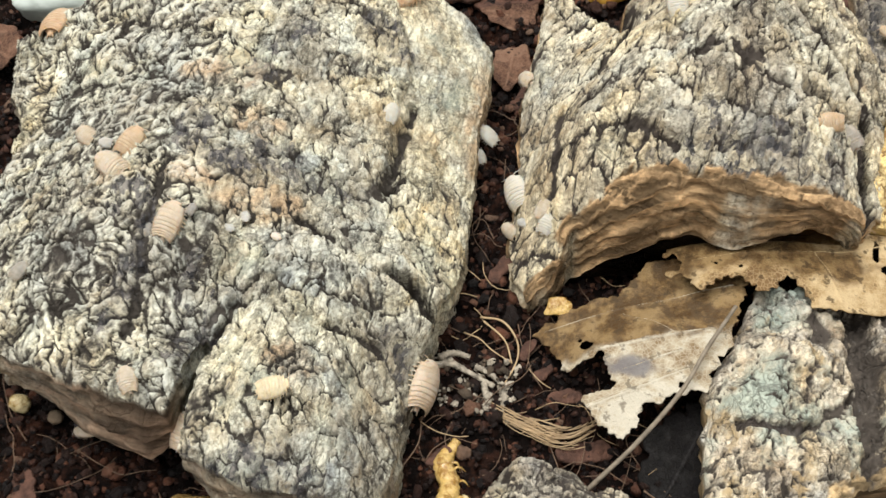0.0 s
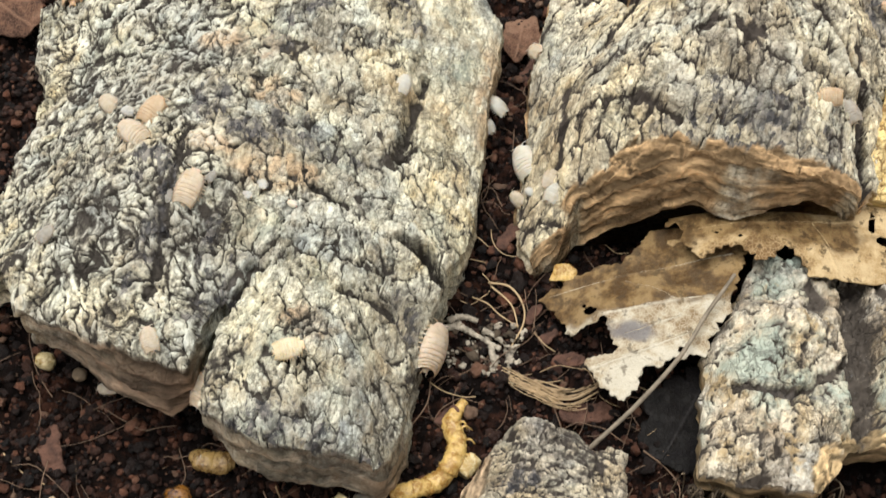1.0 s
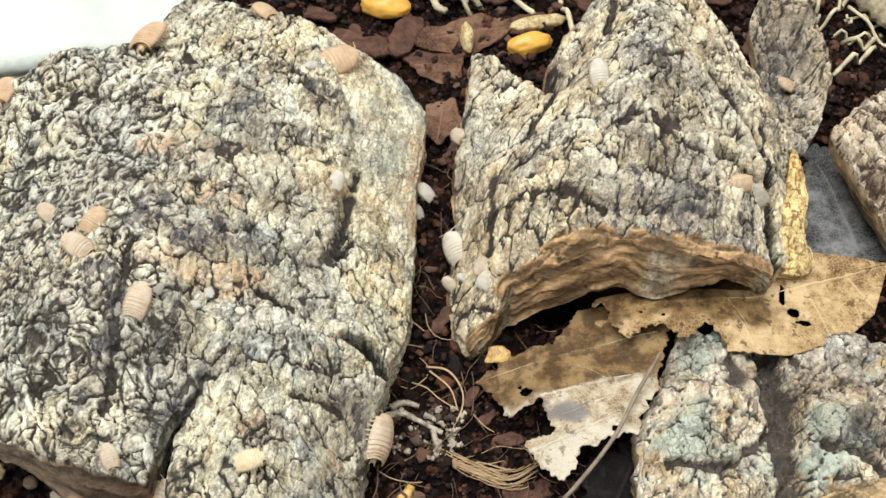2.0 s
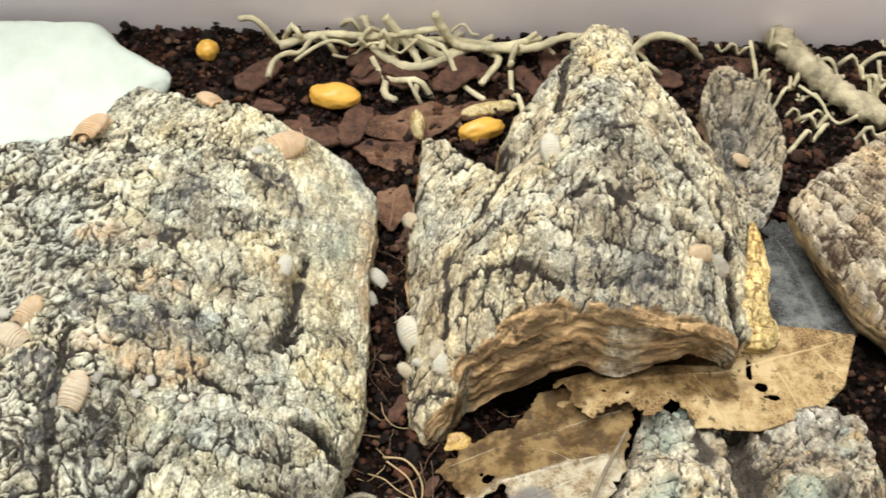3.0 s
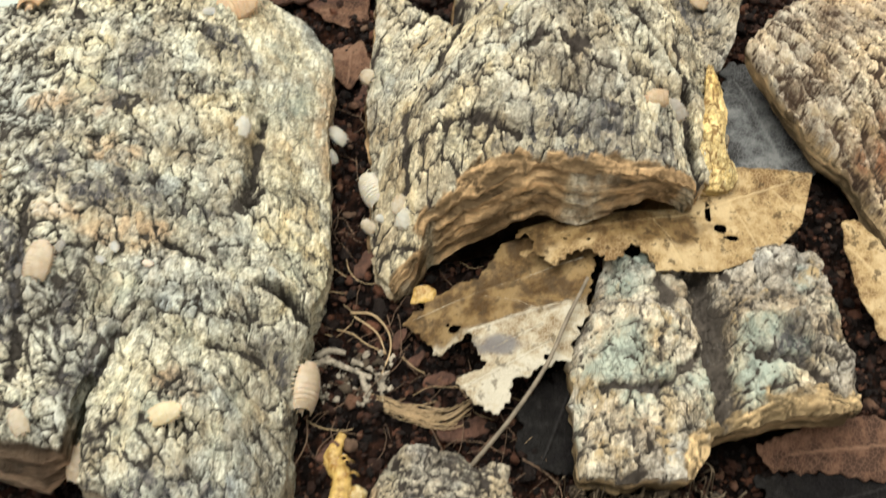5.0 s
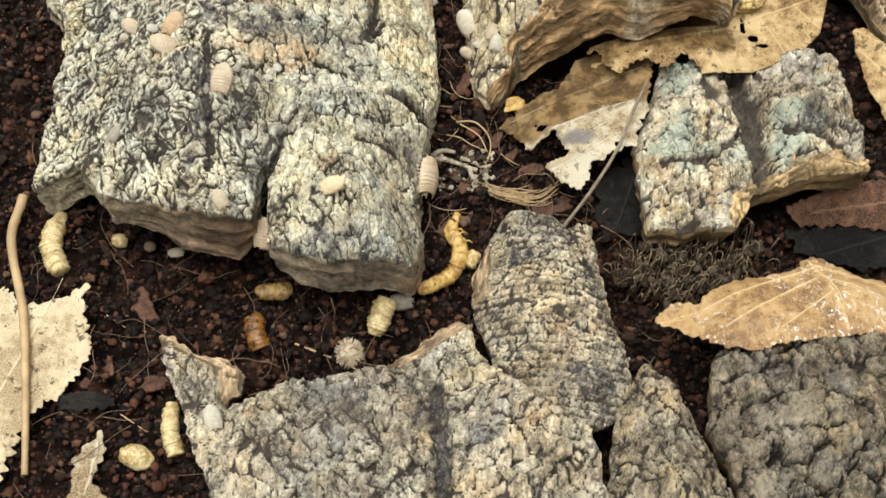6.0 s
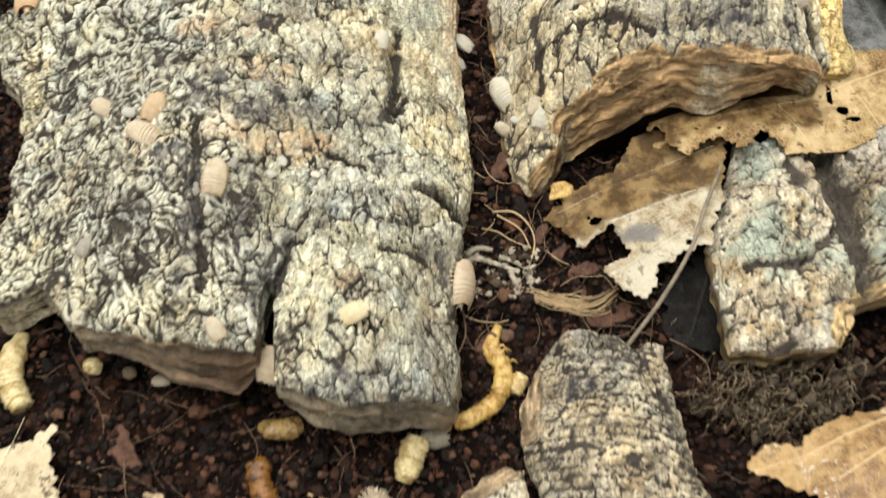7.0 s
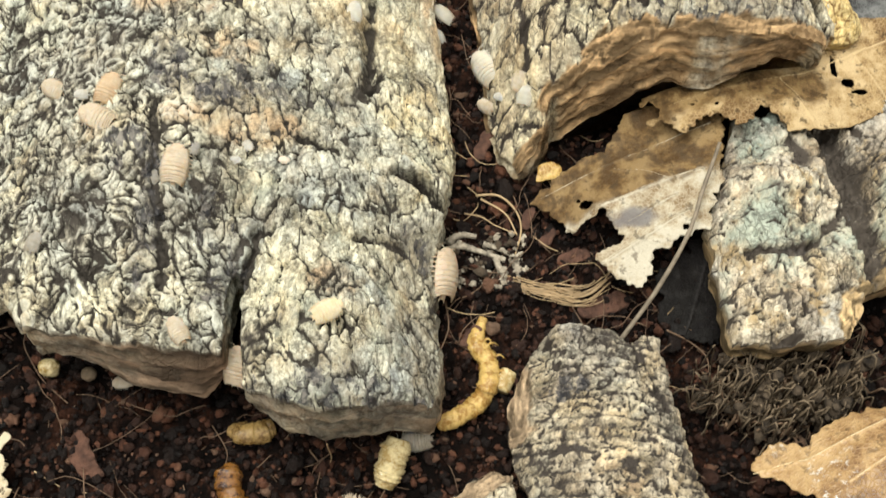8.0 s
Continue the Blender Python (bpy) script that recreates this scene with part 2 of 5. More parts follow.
def bark_material(name, pale, mid, dark, wood, green=0.3, ochre=0.3, pith=(0.50, 0.36, 0.22), tints=1.0):
    n = Nodes(name)
    blotch = n.noise(130, 5, 0.65, distort=0.6)
    fine = n.noise(1100, 5, 0.7, n.squeeze((1, 0.6, 1)), distort=0.8)
    speck = n.noise(2400, 3, 0.7)
    tone = n.math("ADD", n.math("ADD", n.math("MULTIPLY", blotch, 0.36), n.math("MULTIPLY", fine, 0.38)), n.math("MULTIPLY", speck, 0.26))
    crust = n.ramp(tone, [(0.42, tuple(0.6 * c for c in mid)), (0.45, mid), (0.49, tuple(0.55 * a + 0.45 * b for a, b in zip(pale, mid))), (0.53, pale), (0.60, tuple(min(0.9, 1.2 * c) for c in pale))])
    broad = n.ramp(n.noise(42, 3, 0.55), [(0.38, (0.82, 0.83, 0.86)), (0.5, (1, 1, 1)), (0.62, (1.08, 1.03, 0.95))])
    crust = n.mix(1.0, crust, broad, "MULTIPLY")
    stained = n.ramp(n.noise(75, 5, 0.65, distort=1.2), [(0.40, (0.70, 0.66, 0.63)), (0.48, (0.96, 0.95, 0.94)), (0.56, (1.12, 1.10, 1.05)), (0.66, (1.0, 0.90, 0.72))])
    crust = n.mix(0.85, crust, stained, "MULTIPLY")
    chip = n.chips(n.warped(420, 0.0016, (1, 0.6, 0.8)), 780.0)
    sliver = n.chips(n.warped(900, 0.0009, (1, 0.5, 0.8)), 1900.0)
    crust = n.mix(0.75, crust, n.ramp(chip, [(0.0, (0.58, 0.57, 0.55)), (0.22, (0.86, 0.85, 0.83)), (0.5, (1.03, 1.03, 1.02)), (1.0, (1.2, 1.2, 1.18))]), "MULTIPLY")
    crust = n.mix(0.6, crust, n.ramp(sliver, [(0.0, (0.55, 0.54, 0.52)), (0.25, (0.9, 0.9, 0.9)), (1.0, (1.18, 1.18, 1.16))]), "MULTIPLY")
    hue = n.ramp(n.math("ADD", n.mask("tint"), n.math("MULTIPLY", n.math("SUBTRACT", fine, 0.5), 0.6)), [(0.10, (0.70, 0.76, 0.86)), (0.3, (0.93, 0.97, 1.0)), (0.5, (1.04, 1.04, 1.03)), (0.7, (1.06, 1.03, 0.96)), (0.85, (1.0, 0.92, 0.80)), (0.98, (0.76, 0.64, 0.52))])
    crust = n.mix(tints, crust, hue, "MULTIPLY")
    inner = n.ramp(n.math("ADD", n.math("MULTIPLY", fine, 0.6), n.math("MULTIPLY", speck, 0.4)), [(0.4, tuple(0.5 * c for c in pith)), (0.5, pith), (0.6, tuple(1.25 * c for c in pith))])
    crust = n.mix(n.math("MULTIPLY", n.mask("tan"), 0.85), crust, inner)
    moss = n.ramp(n.noise(85, 4, 0.6), [(0.52, (0, 0, 0)), (0.64, (1, 1, 1))])
    crust = n.mix(n.math("MULTIPLY", moss, green), crust, (0.36, 0.43, 0.36))
    rust = n.ramp(n.noise(180, 4, 0.6, n.squeeze((1, 1, 1.3))), [(0.56, (0, 0, 0)), (0.66, (1, 1, 1))])
    crust = n.mix(n.math("MULTIPLY", rust, ochre), crust, (0.46, 0.34, 0.18))
    # Pale crust where high; where low, recess shade is painted as dark bark.
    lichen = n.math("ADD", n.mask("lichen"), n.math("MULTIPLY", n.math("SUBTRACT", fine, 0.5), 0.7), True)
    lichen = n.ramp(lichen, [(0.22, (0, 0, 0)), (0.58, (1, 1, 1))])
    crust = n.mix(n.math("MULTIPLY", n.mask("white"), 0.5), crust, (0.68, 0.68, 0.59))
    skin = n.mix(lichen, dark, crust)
    where = n.ramp(n.noise(120, 3), [(0.42, (0.15, 0.15, 0.15)), (0.56, (1, 1, 1))])
    split = n.math("MULTIPLY", n.cracks(n.warped(260, 0.004, (1, 0.55, 1)), 330.0, 0.055), where)
    crazing = n.math("MULTIPLY", n.cracks(n.warped(500, 0.002, (1, 0.6, 1)), 950.0, 0.09), where)
    lines = n.math("MAXIMUM", n.math("MULTIPLY", split, 0.7), n.math("MULTIPLY", crazing, 0.4))
    skin = n.mix(n.math("MULTIPLY", n.math("MULTIPLY", lines, n.math("SUBTRACT", 1.0, n.mask("bare"))), 0.85), skin, tuple(0.6 * c for c in dark))
    worn = n.ramp(n.math("ADD", n.math("MULTIPLY", n.mask("char"), 0.9), n.math("MULTIPLY", n.math("SUBTRACT", fine, 0.5), 3.2)), [(0.3, (0, 0, 0)), (0.7, (1, 1, 1))])
    dark_tone = n.ramp(n.math("ADD", n.math("MULTIPLY", sliver, 0.5), n.math("MULTIPLY", fine, 0.5)), [(0.3, (0.035, 0.035, 0.038)), (0.55, (0.085, 0.08, 0.08)), (0.75, (0.21, 0.19, 0.165))])
    skin = n.mix(n.math("MULTIPLY", worn, n.ramp(chip, [(0.3, (0.92, 0.92, 0.92)), (0.6, (0.35, 0.35, 0.35))])), skin, dark_tone)
    layer = n.noise(1.0, 6, 0.65, n.squeeze((160, 160, 2300)))
    layer = n.math("ADD", n.math("MULTIPLY", layer, 0.5), n.math("MULTIPLY", n.mask("layer"), 0.5))
    raw = n.ramp(layer, [(0.38, tuple(0.2 * c for c in wood)), (0.46, tuple(0.65 * c for c in wood)), (0.54, tuple(1.05 * c for c in wood)), (0.66, tuple(min(1, 1.7 * c) for c in wood))])
    aged = n.ramp(n.noise(230, 5, 0.7, distort=0.8), [(0.44, (0, 0, 0)), (0.54, (1, 1, 1))])
    raw = n.mix(n.math("MULTIPLY", aged, 0.4), raw, tuple(0.42 * c for c in wood))
    raw = n.mix(n.math("MULTIPLY", n.ramp(blotch, [(0.45, (0, 0, 0)), (0.58, (1, 1, 1))]), 0.6), raw, tuple(0.4 * c for c in wood))
    skin = n.mix(n.mask("bare"), skin, raw)
    relief = n.math("SUBTRACT", n.math("ADD", n.math("MULTIPLY", fine, 0.6), n.math("ADD", n.math("MULTIPLY", chip, 0.7), n.math("MULTIPLY", sliver, 0.4))), n.math("MULTIPLY", lines, 0.9))
    n.bump(n.math("ADD", relief, n.math("MULTIPLY", n.math("MULTIPLY", layer, n.mask("bare")), 2.5)), 0.0003, 0.85)
    return n.done(skin, 0.88, 0.15)


BARK_GREY = bark_material("grey_bark", (0.62, 0.60, 0.49), (0.34, 0.315, 0.24), (0.055, 0.047, 0.038), (0.27, 0.185, 0.12))
BARK_TAN = bark_material("tan_ended_bark", (0.635, 0.59, 0.465), (0.40, 0.355, 0.265), (0.06, 0.049, 0.04), (0.50, 0.33, 0.17), 0.1)
BARK_BLUE = bark_material("blue_grey_bark", (0.585, 0.54, 0.455), (0.35, 0.305, 0.24), (0.075, 0.062, 0.05), (0.50, 0.36, 0.19), 0.75, 0.9)
BARK_YELLOW = bark_material("yellow_splinter", (0.72, 0.58, 0.30), (0.52, 0.37, 0.15), (0.25, 0.15, 0.06), (0.62, 0.45, 0.18), 0.0)
BARK_DIM = bark_material("dim_bark", (0.34, 0.30, 0.24), (0.18, 0.155, 0.12), (0.045, 0.037, 0.03), (0.40, 0.29, 0.17), 0.05, 0.5)
BARK_BLOCK = bark_material("dark_block_bark", (0.235, 0.205, 0.165), (0.125, 0.106, 0.085), (0.03, 0.025, 0.02), (0.30, 0.21, 0.12), 0.05, 0.4)
BARK_BROWN = bark_material("brown_bark", (0.60, 0.52, 0.40), (0.36, 0.27, 0.19), (0.07, 0.045, 0.03), (0.52, 0.37, 0.20), 0.0, 0.5, (0.24, 0.10, 0.045))
BARK_COOL = bark_material("cool_grey_bark", (0.48, 0.435, 0.355), (0.24, 0.213, 0.17), (0.065, 0.054, 0.045), (0.48, 0.35, 0.22), 0.12, 0.25)


def soil_material():
    n = Nodes("soil")
    grain = n.noise(420, 5, 0.7)
    big = n.noise(90, 3, 0.6)
    col = n.ramp(n.math("ADD", n.math("MULTIPLY", grain, 0.6), n.math("MULTIPLY", big, 0.4)),
                 [(0.35, (0.002, 0.0014, 0.001)), (0.5, (0.009, 0.0045, 0.003)), (0.63, (0.062, 0.025, 0.014))])
    n.bump(n.noise(1300, 5, 0.75), 0.0014, 1.0)
    return n.done(col, 0.85, 0.12)


def clod_material():
    n = Nodes("soil_clod")
    rnd = n.tree.nodes.new("ShaderNodeNewGeometry").outputs["Random Per Island"]
    col = n.ramp(rnd, [(0.0, (0.006, 0.004, 0.003)), (0.4, (0.02, 0.0095, 0.006)), (0.7, (0.07, 0.029, 0.017)), (0.92, (0.17, 0.069, 0.037)), (1.0, (0.20, 0.125, 0.08))])
    col = n.mix(0.5, col, n.ramp(n.noise(1200, 4), [(0.3, (0.3, 0.3, 0.3)), (0.7, (1, 1, 1))]), "MULTIPLY")
    n.bump(n.noise(1800, 4, 0.7), 0.0008, 1.0)
    return n.done(col, 0.55, 0.3)


SOIL, CLOD = soil_material(), clod_material()


def leaf_material(name, light, mid, dark, gloss=0.6, spots=0.4, specks=0.0, sheen=0.4):
    n = Nodes(name)
    col = n.ramp(n.math("ADD", n.math("MULTIPLY", n.noise(70, 4), 0.6), n.math("MULTIPLY", n.noise(500, 4), 0.4)), [(0.43, dark), (0.5, mid), (0.57, light)])
    vein = n.add("ShaderNodeTexVoronoi", Vector=n.place, Scale=1700.0)
    vein.feature = "DISTANCE_TO_EDGE"
    net = n.ramp(vein.outputs["Distance"], [(0.0, (1, 1, 1)), (0.12, (0, 0, 0))])
    col = n.mix(n.math("MULTIPLY", net, 0.42), col, tuple(min(1, 1.25 * c) for c in light))
    col = n.mix(n.math("MULTIPLY", n.mask("rib"), 0.8), col, tuple(min(1, 1.2 * c) for c in light))
    col = n.mix(n.math("MULTIPLY", n.mask("brown"), 0.93), col, n.ramp(n.noise(260, 5, 0.65), [(0.42, (0.065, 0.034, 0.011)), (0.5, (0.145, 0.085, 0.032)), (0.58, (0.24, 0.155, 0.065))]))
    spot = n.ramp(n.noise(560, 4, 0.65), [(0.57, (0, 0, 0)), (0.63, (1, 1, 1))])
    col = n.mix(n.math("MULTIPLY", spot, spots), col, tuple(0.3 * c for c in dark))
    if specks:
        white = n.math("MULTIPLY", n.ramp(n.noise(1100, 4, 0.75), [(0.56, (0, 0, 0)), (0.62, (1, 1, 1))]), n.ramp(n.noise(110, 3), [(0.44, (0, 0, 0)), (0.6, (1, 1, 1))]))
        col = n.mix(n.math("MULTIPLY", white, specks), col, (0.75, 0.72, 0.66))
    stain = n.mask("stain")
    col = n.mix(n.math("MULTIPLY", stain, 0.85), col, (0.15, 0.14, 0.14))
    n.bump(n.math("ADD", net, n.noise(900, 3)), 0.00015, 0.5)
    return n.done(col, gloss, sheen)


LEAF_TAN = leaf_material("tan_leaf", (0.49, 0.365, 0.20), (0.35, 0.24, 0.112), (0.17, 0.10, 0.042), 0.75, 0.75, sheen=0.15)
LEAF_PALE = leaf_material("pale_leaf", (0.49, 0.44, 0.34), (0.37, 0.305, 0.205), (0.20, 0.135, 0.07), 0.75, 0.6, sheen=0.15)
LEAF_CREAM = leaf_material("cream_leaf", (0.56, 0.475, 0.33), (0.47, 0.385, 0.25), (0.30, 0.225, 0.135), 0.8, 0.9, sheen=0.15)
LEAF_BROWN = leaf_material("brown_leaf", (0.44, 0.29, 0.135), (0.31, 0.185, 0.078), (0.16, 0.082, 0.034), 0.4, 0.5, 1.0)
# For dark leaves, and for a black sheet that stands in for shade.
LEAF_DARK_SHADE = leaf_material("dark_leaf_shade", (0.02, 0.018, 0.017), (0.008, 0.007, 0.006), (0.004, 0.003, 0.003), 0.6, sheen=0.08)
LEAF_RED = leaf_material("red_brown_leaf", (0.19, 0.11, 0.07), (0.12, 0.062, 0.038), (0.05, 0.026, 0.017), 0.8, sheen=0.15)
LEAF_SLATE = leaf_material("slate_leaf", (0.20, 0.20, 0.19), (0.11, 0.112, 0.11), (0.045, 0.043, 0.042), 0.7, sheen=0.2)


def plain_material(name, colour, roughness=0.5, vary=0.25, scale=300, bump=0.0, specular=0.4):
    n = Nodes(name)
    col = n.ramp(n.noise(scale, 4), [(0.3, tuple(c * (1 - vary) for c in colour)), (0.7, tuple(min(1, c * (1 + vary)) for c in colour))])
    if bump:
        n.bump(n.noise(scale * 3, 3), bump, 0.6)
    return n.done(col, roughness, specular)


VEIN = plain_material("leaf_vein", (0.60, 0.47, 0.28), 0.6, 0.2, 300)
TUB = plain_material("tub_plastic", (0.92, 0.84, 0.85), 0.4, 0.06, 40)
CUTTLE = plain_material("cuttlebone", (0.52, 0.57, 0.51), 0.7, 0.10, 120, 0.0005, 0.2)


# ---------------------------------------------------------------- relief of bark
def along_line(x, y, line):
    (x0, y0), (x1, y1) = line
    dx, dy = x1 - x0, y1 - y0
    s = np.clip(((x - x0) * dx + (y - y0) * dy) / (dx * dx + dy * dy), 0, 1)
    return np.hypot(x - x0 - s * dx, y - y0 - s * dy)


def shards(u, v, seed, lean):
    """Flat plates, each leaning its own way: height, closeness to the joint (0 to 1 across half a plate) and tone."""
    ix, iy = np.floor(u), np.floor(v)
    f1, f2 = np.full(u.shape, 9.0), np.full(u.shape, 9.0)
    tone, tilt = np.zeros(u.shape), np.zeros(u.shape)
    for dx in (-1, 0, 1):
        for dy in (-1, 0, 1):
            cx, cy = ix + dx, iy + dy
            ox, oy = cx + hash2(cx, cy, seed) - u, cy + hash2(cx, cy, seed + 5) - v
            d = 0.45 * np.hypot(ox, oy) + 0.6 * np.maximum(np.abs(ox), np.abs(oy))
            near = d < f1
            f2 = np.where(near, f1, np.minimum(f2, d))
            a = hash2(cx, cy, seed + 9) * 2 * np.pi
            tilt = np.where(near, -lean * (ox * np.cos(a) + oy * np.sin(a)), tilt)
            tone = np.where(near, hash2(cx, cy, seed + 13), tone)
            f1 = np.where(near, d, f1)
    return tilt, f2 - f1, tone


def ledges(field, levels):
    """A field cut into flat levels with steep steps: height in levels, nearness to the foot of a step, and to its lip."""
    t = field * levels
    k = np.floor(t)
    f = t - k
    return k + smooth(f, 0.0, 0.26), 1 - smooth(f, 0.02, 0.17) * (1 - smooth(f, 0.96, 1.0)), np.exp(-((f - 0.36) / 0.16) ** 2)


def bark_relief(angle=0.0, plate=3.6, depth=1.1, stretch=1.8, fine=0.35, seed=0, fibre=None, char=None, curl=None, grooves=(), ridges=(), bare=(), ribs=None, swell=0.0, flat=None, tan=None, extra=None):
    """Plates parted by fissures, split again by finer cracks, over grain. fibre, char, curl, flat and tan are masks
    from
    0 to 1: long strands, dark weathered wood and painted hollow shade, curly crusted lichen, worn smooth wood, and tan
            inner bark."""
    ca, sa = math.cos(radians(angle)), math.sin(radians(angle))
    depth, fine = 0.72 * depth, 0.72 * fine

    def relief(x, y, edge):
        u, v = x * ca + y * sa, -x * sa + y * ca
        wx, wy = fbm(u / 3.2, v / 3.2, seed, 4), fbm(u / 3.2, v / 3.2, seed + 7, 4)
        sx, sy = fbm(u / 4.2, v / 4.2, seed + 2, 2), fbm(u / 4.2, v / 4.2, seed + 4, 2)
        f = np.clip(fibre(x, y), 0, 1) if fibre else np.zeros(x.shape)
        q = np.clip(curl(x, y), 0, 1) if curl else np.zeros(x.shape)
        worn = np.clip(flat(x, y), 0, 1) if flat else np.zeros(x.shape)
        t1, gap1, tone1 = shards((u + 1.1 * wx + 1.2 * sx) / plate, (v + 1.1 * wy + 1.2 * sy) / (plate * stretch), seed + 11, 0.9)
        t2, gap2, tone2 = shards((u + 0.55 * wy) / (plate * 0.42), (v + 0.55 * wx) / (plate * 0.42 * stretch), seed + 23, 1.0)
        t3, gap3, tone3 = shards((u + 0.4 * wx) / 0.6, (v + 1.2 * wy) / 4.0, seed + 29, 0.8)
        t4, gap4, tone4 = shards((u + 0.3 * wx) / 0.62, (v + 0.3 * wy) / 0.8, seed + 31, 1.0)
        gap0 = shards((u + 2.0 * wx + 2.5 * sx) / (plate * 2.6), (v + 2.0 * wy + 2.5 * sy) / (plate * 3.4), seed + 37, 0.5)[1]
        some = smooth(fbm(u / 5, v / 5, seed + 33, 3), -0.15, 0.15)
        crack1 = 1 - smooth(gap1, 0.02, 0.06 + 0.07 * some)
        crack0 = (1 - smooth(gap0, 0.012, 0.05)) * smooth(fbm(u / 9, v / 9, seed + 35, 2), -0.25, 0.05)
        crack2 = (1 - smooth(gap2, 0.05, 0.16)) * (0.12 + 0.6 * some)
        crack3 = 1 - smooth(gap3, 0.03, 0.2)
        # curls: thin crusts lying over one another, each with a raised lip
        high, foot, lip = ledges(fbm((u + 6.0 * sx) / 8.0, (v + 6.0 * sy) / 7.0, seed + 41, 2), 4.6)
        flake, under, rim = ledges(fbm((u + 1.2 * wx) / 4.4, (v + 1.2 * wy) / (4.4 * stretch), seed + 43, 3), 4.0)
        grain = fbm(u * 1.3, v * 0.8, seed + 61, 3)
        bits = 0.4 * (tone4 - 0.5) + 0.25 * t4
        plates = depth * (0.45 * (tone1 - 0.5) + 0.3 * t1 - 1.0 * crack1) + fine * (0.6 * (tone2 - 0.5) + 0.4 * t2 - 0.8 * crack2 + 0.8 * flake + 0.3 * rim + 0.3 * bits)
        strands = depth * (0.2 * t1 - 0.7 * crack1) + fine * (0.5 * (tone3 - 0.5) + 0.35 * t3 - 0.6 * crack3 + 0.45 * (tone2 - 0.5) + 0.2 * t2 - 0.6 * crack2 + 0.6 * flake + 0.2 * bits)
        curls = depth * (0.3 * (tone1 - 0.5) + 0.25 * t1 - 0.8 * crack1) + fine * (0.85 * high + 0.4 * lip - 0.5 * foot + 0.5 * flake + 0.3 * (tone2 - 0.5) + 0.3 * t2 + 0.1 * bits)
        body = plates * (1 - f) * (1 - q) + strands * f * (1 - q) + curls * q
        body = body - 1.1 * depth * crack0
        body = body * (1 - 0.72 * worn) + worn * fine * (0.35 * fbm(u * 1.6, v * 0.12, seed + 58, 3) + 0.25 * fbm(u * 3.2, v * 0.25, seed + 59, 2))
        up = body + 0.45 * fine * fbm(u * 1.3, v * 0.28, seed + 57, 3) * (1 - 0.6 * q) + 0.4 * depth * fbm(u / 4.0, v / 11, seed + 53, 2) + 0.8 * depth * fbm(x / 9, y / 9, seed + 51, 3) + 0.2 * fine * grain
        # Cracks and step feet are painted dark like shade, beside random crust tone.
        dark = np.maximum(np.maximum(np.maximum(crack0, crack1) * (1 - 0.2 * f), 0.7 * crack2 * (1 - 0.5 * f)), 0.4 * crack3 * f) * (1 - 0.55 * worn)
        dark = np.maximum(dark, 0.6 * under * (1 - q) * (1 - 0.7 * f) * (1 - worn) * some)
        lit_crust = (1 - dark) * (0.6 + 0.4 * smooth(0.6 * tone2 + 0.4 * tone4 + 0.6 * grain, 0.1, 0.55))
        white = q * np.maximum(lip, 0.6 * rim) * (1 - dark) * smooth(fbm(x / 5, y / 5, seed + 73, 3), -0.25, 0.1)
        lit_crust = lit_crust * (1 - q) + q * (1 - 0.9 * np.maximum(dark, 0.9 * foot)) * (0.42 + 0.58 * np.maximum(lip, 0.75 * rim))
        lit_crust = lit_crust * (0.6 + 0.4 * smooth(fbm(x / 6, y / 6, seed + 71, 3), -0.3, 0.02))
        lit_crust = lit_crust * (1 - worn) + worn * (0.92 - 0.35 * dark)
        tint = np.clip(0.5 + 0.6 * (0.5 * tone1 + 0.3 * tone2 + 0.2 * tone4 - 0.5) + 0.7 * fbm(x / 11, y / 11, seed + 79, 3), 0, 1)
        if swell:
            hump = fbm((x + 2 * wx) / 8, (y + 2 * wy) / 8, seed + 75, 4)
            up = up + swell * (hump + 0.6 * np.abs(fbm(x / 4, y / 4, seed + 76, 3)))
        if ribs:
            turn, pitch, tall = ribs
            c = (-x * math.sin(radians(turn)) + y * math.cos(radians(turn)) + 0.35 * wx) / pitch
            rib = np.abs((c + 0.3 * fbm(x / 2, y / 2, seed + 77, 2)) % 1.0 - 0.5) * 2
            up, lit_crust = up + tall * smooth(rib, 0.05, 0.6), lit_crust * (0.45 + 0.55 * smooth(rib, 0.1, 0.45))
        if extra:
            up = up + extra(x, y)
        for line, width, deep in grooves:
            d = along_line(x, y, line) + 1.3 * fbm(x / 2.2, y / 2.2, seed + 81, 4)
            cut = 1 - smooth(d, 0.35 * width, width)
            # The groove's shade is painted in along with its depth.
            up, lit_crust = up - deep * cut, lit_crust * (1 - 0.8 * cut)
        for line, width, tall in ridges:
            up = up + tall * (1 - smooth(along_line(x, y, line), 0, width))
        raw, strata = np.zeros(x.shape), np.full(x.shape, 0.5)
        for line, width in bare:
            d = along_line(x, y, line) + width * (0.7 * fbm(x / 2.6, y / 2.6, seed + 85, 4) + 0.25 * fbm(x * 1.3, y * 1.3, seed + 86, 2))
            one = 1 - smooth(d, 0.65 * width, 0.85 * width)
            layers = fbm(along_line(x, y, line) * 1.5 + 0.8 * wx, (x + y) / 7, seed + 87, 4)
            strata = np.where(one > raw, 0.5 + 1.5 * layers, strata)
            raw, up = np.maximum(raw, one), up * (1 - 0.6 * one) + one * (1.5 * layers - 0.3)
        dark_tone = np.clip(char(x, y), 0, 1) * (0.55 + 0.45 * smooth(0.5 * tone2 + 0.3 * tone4 + 0.2 * tone1, 0.3, 0.55)) if char else np.zeros(x.shape)
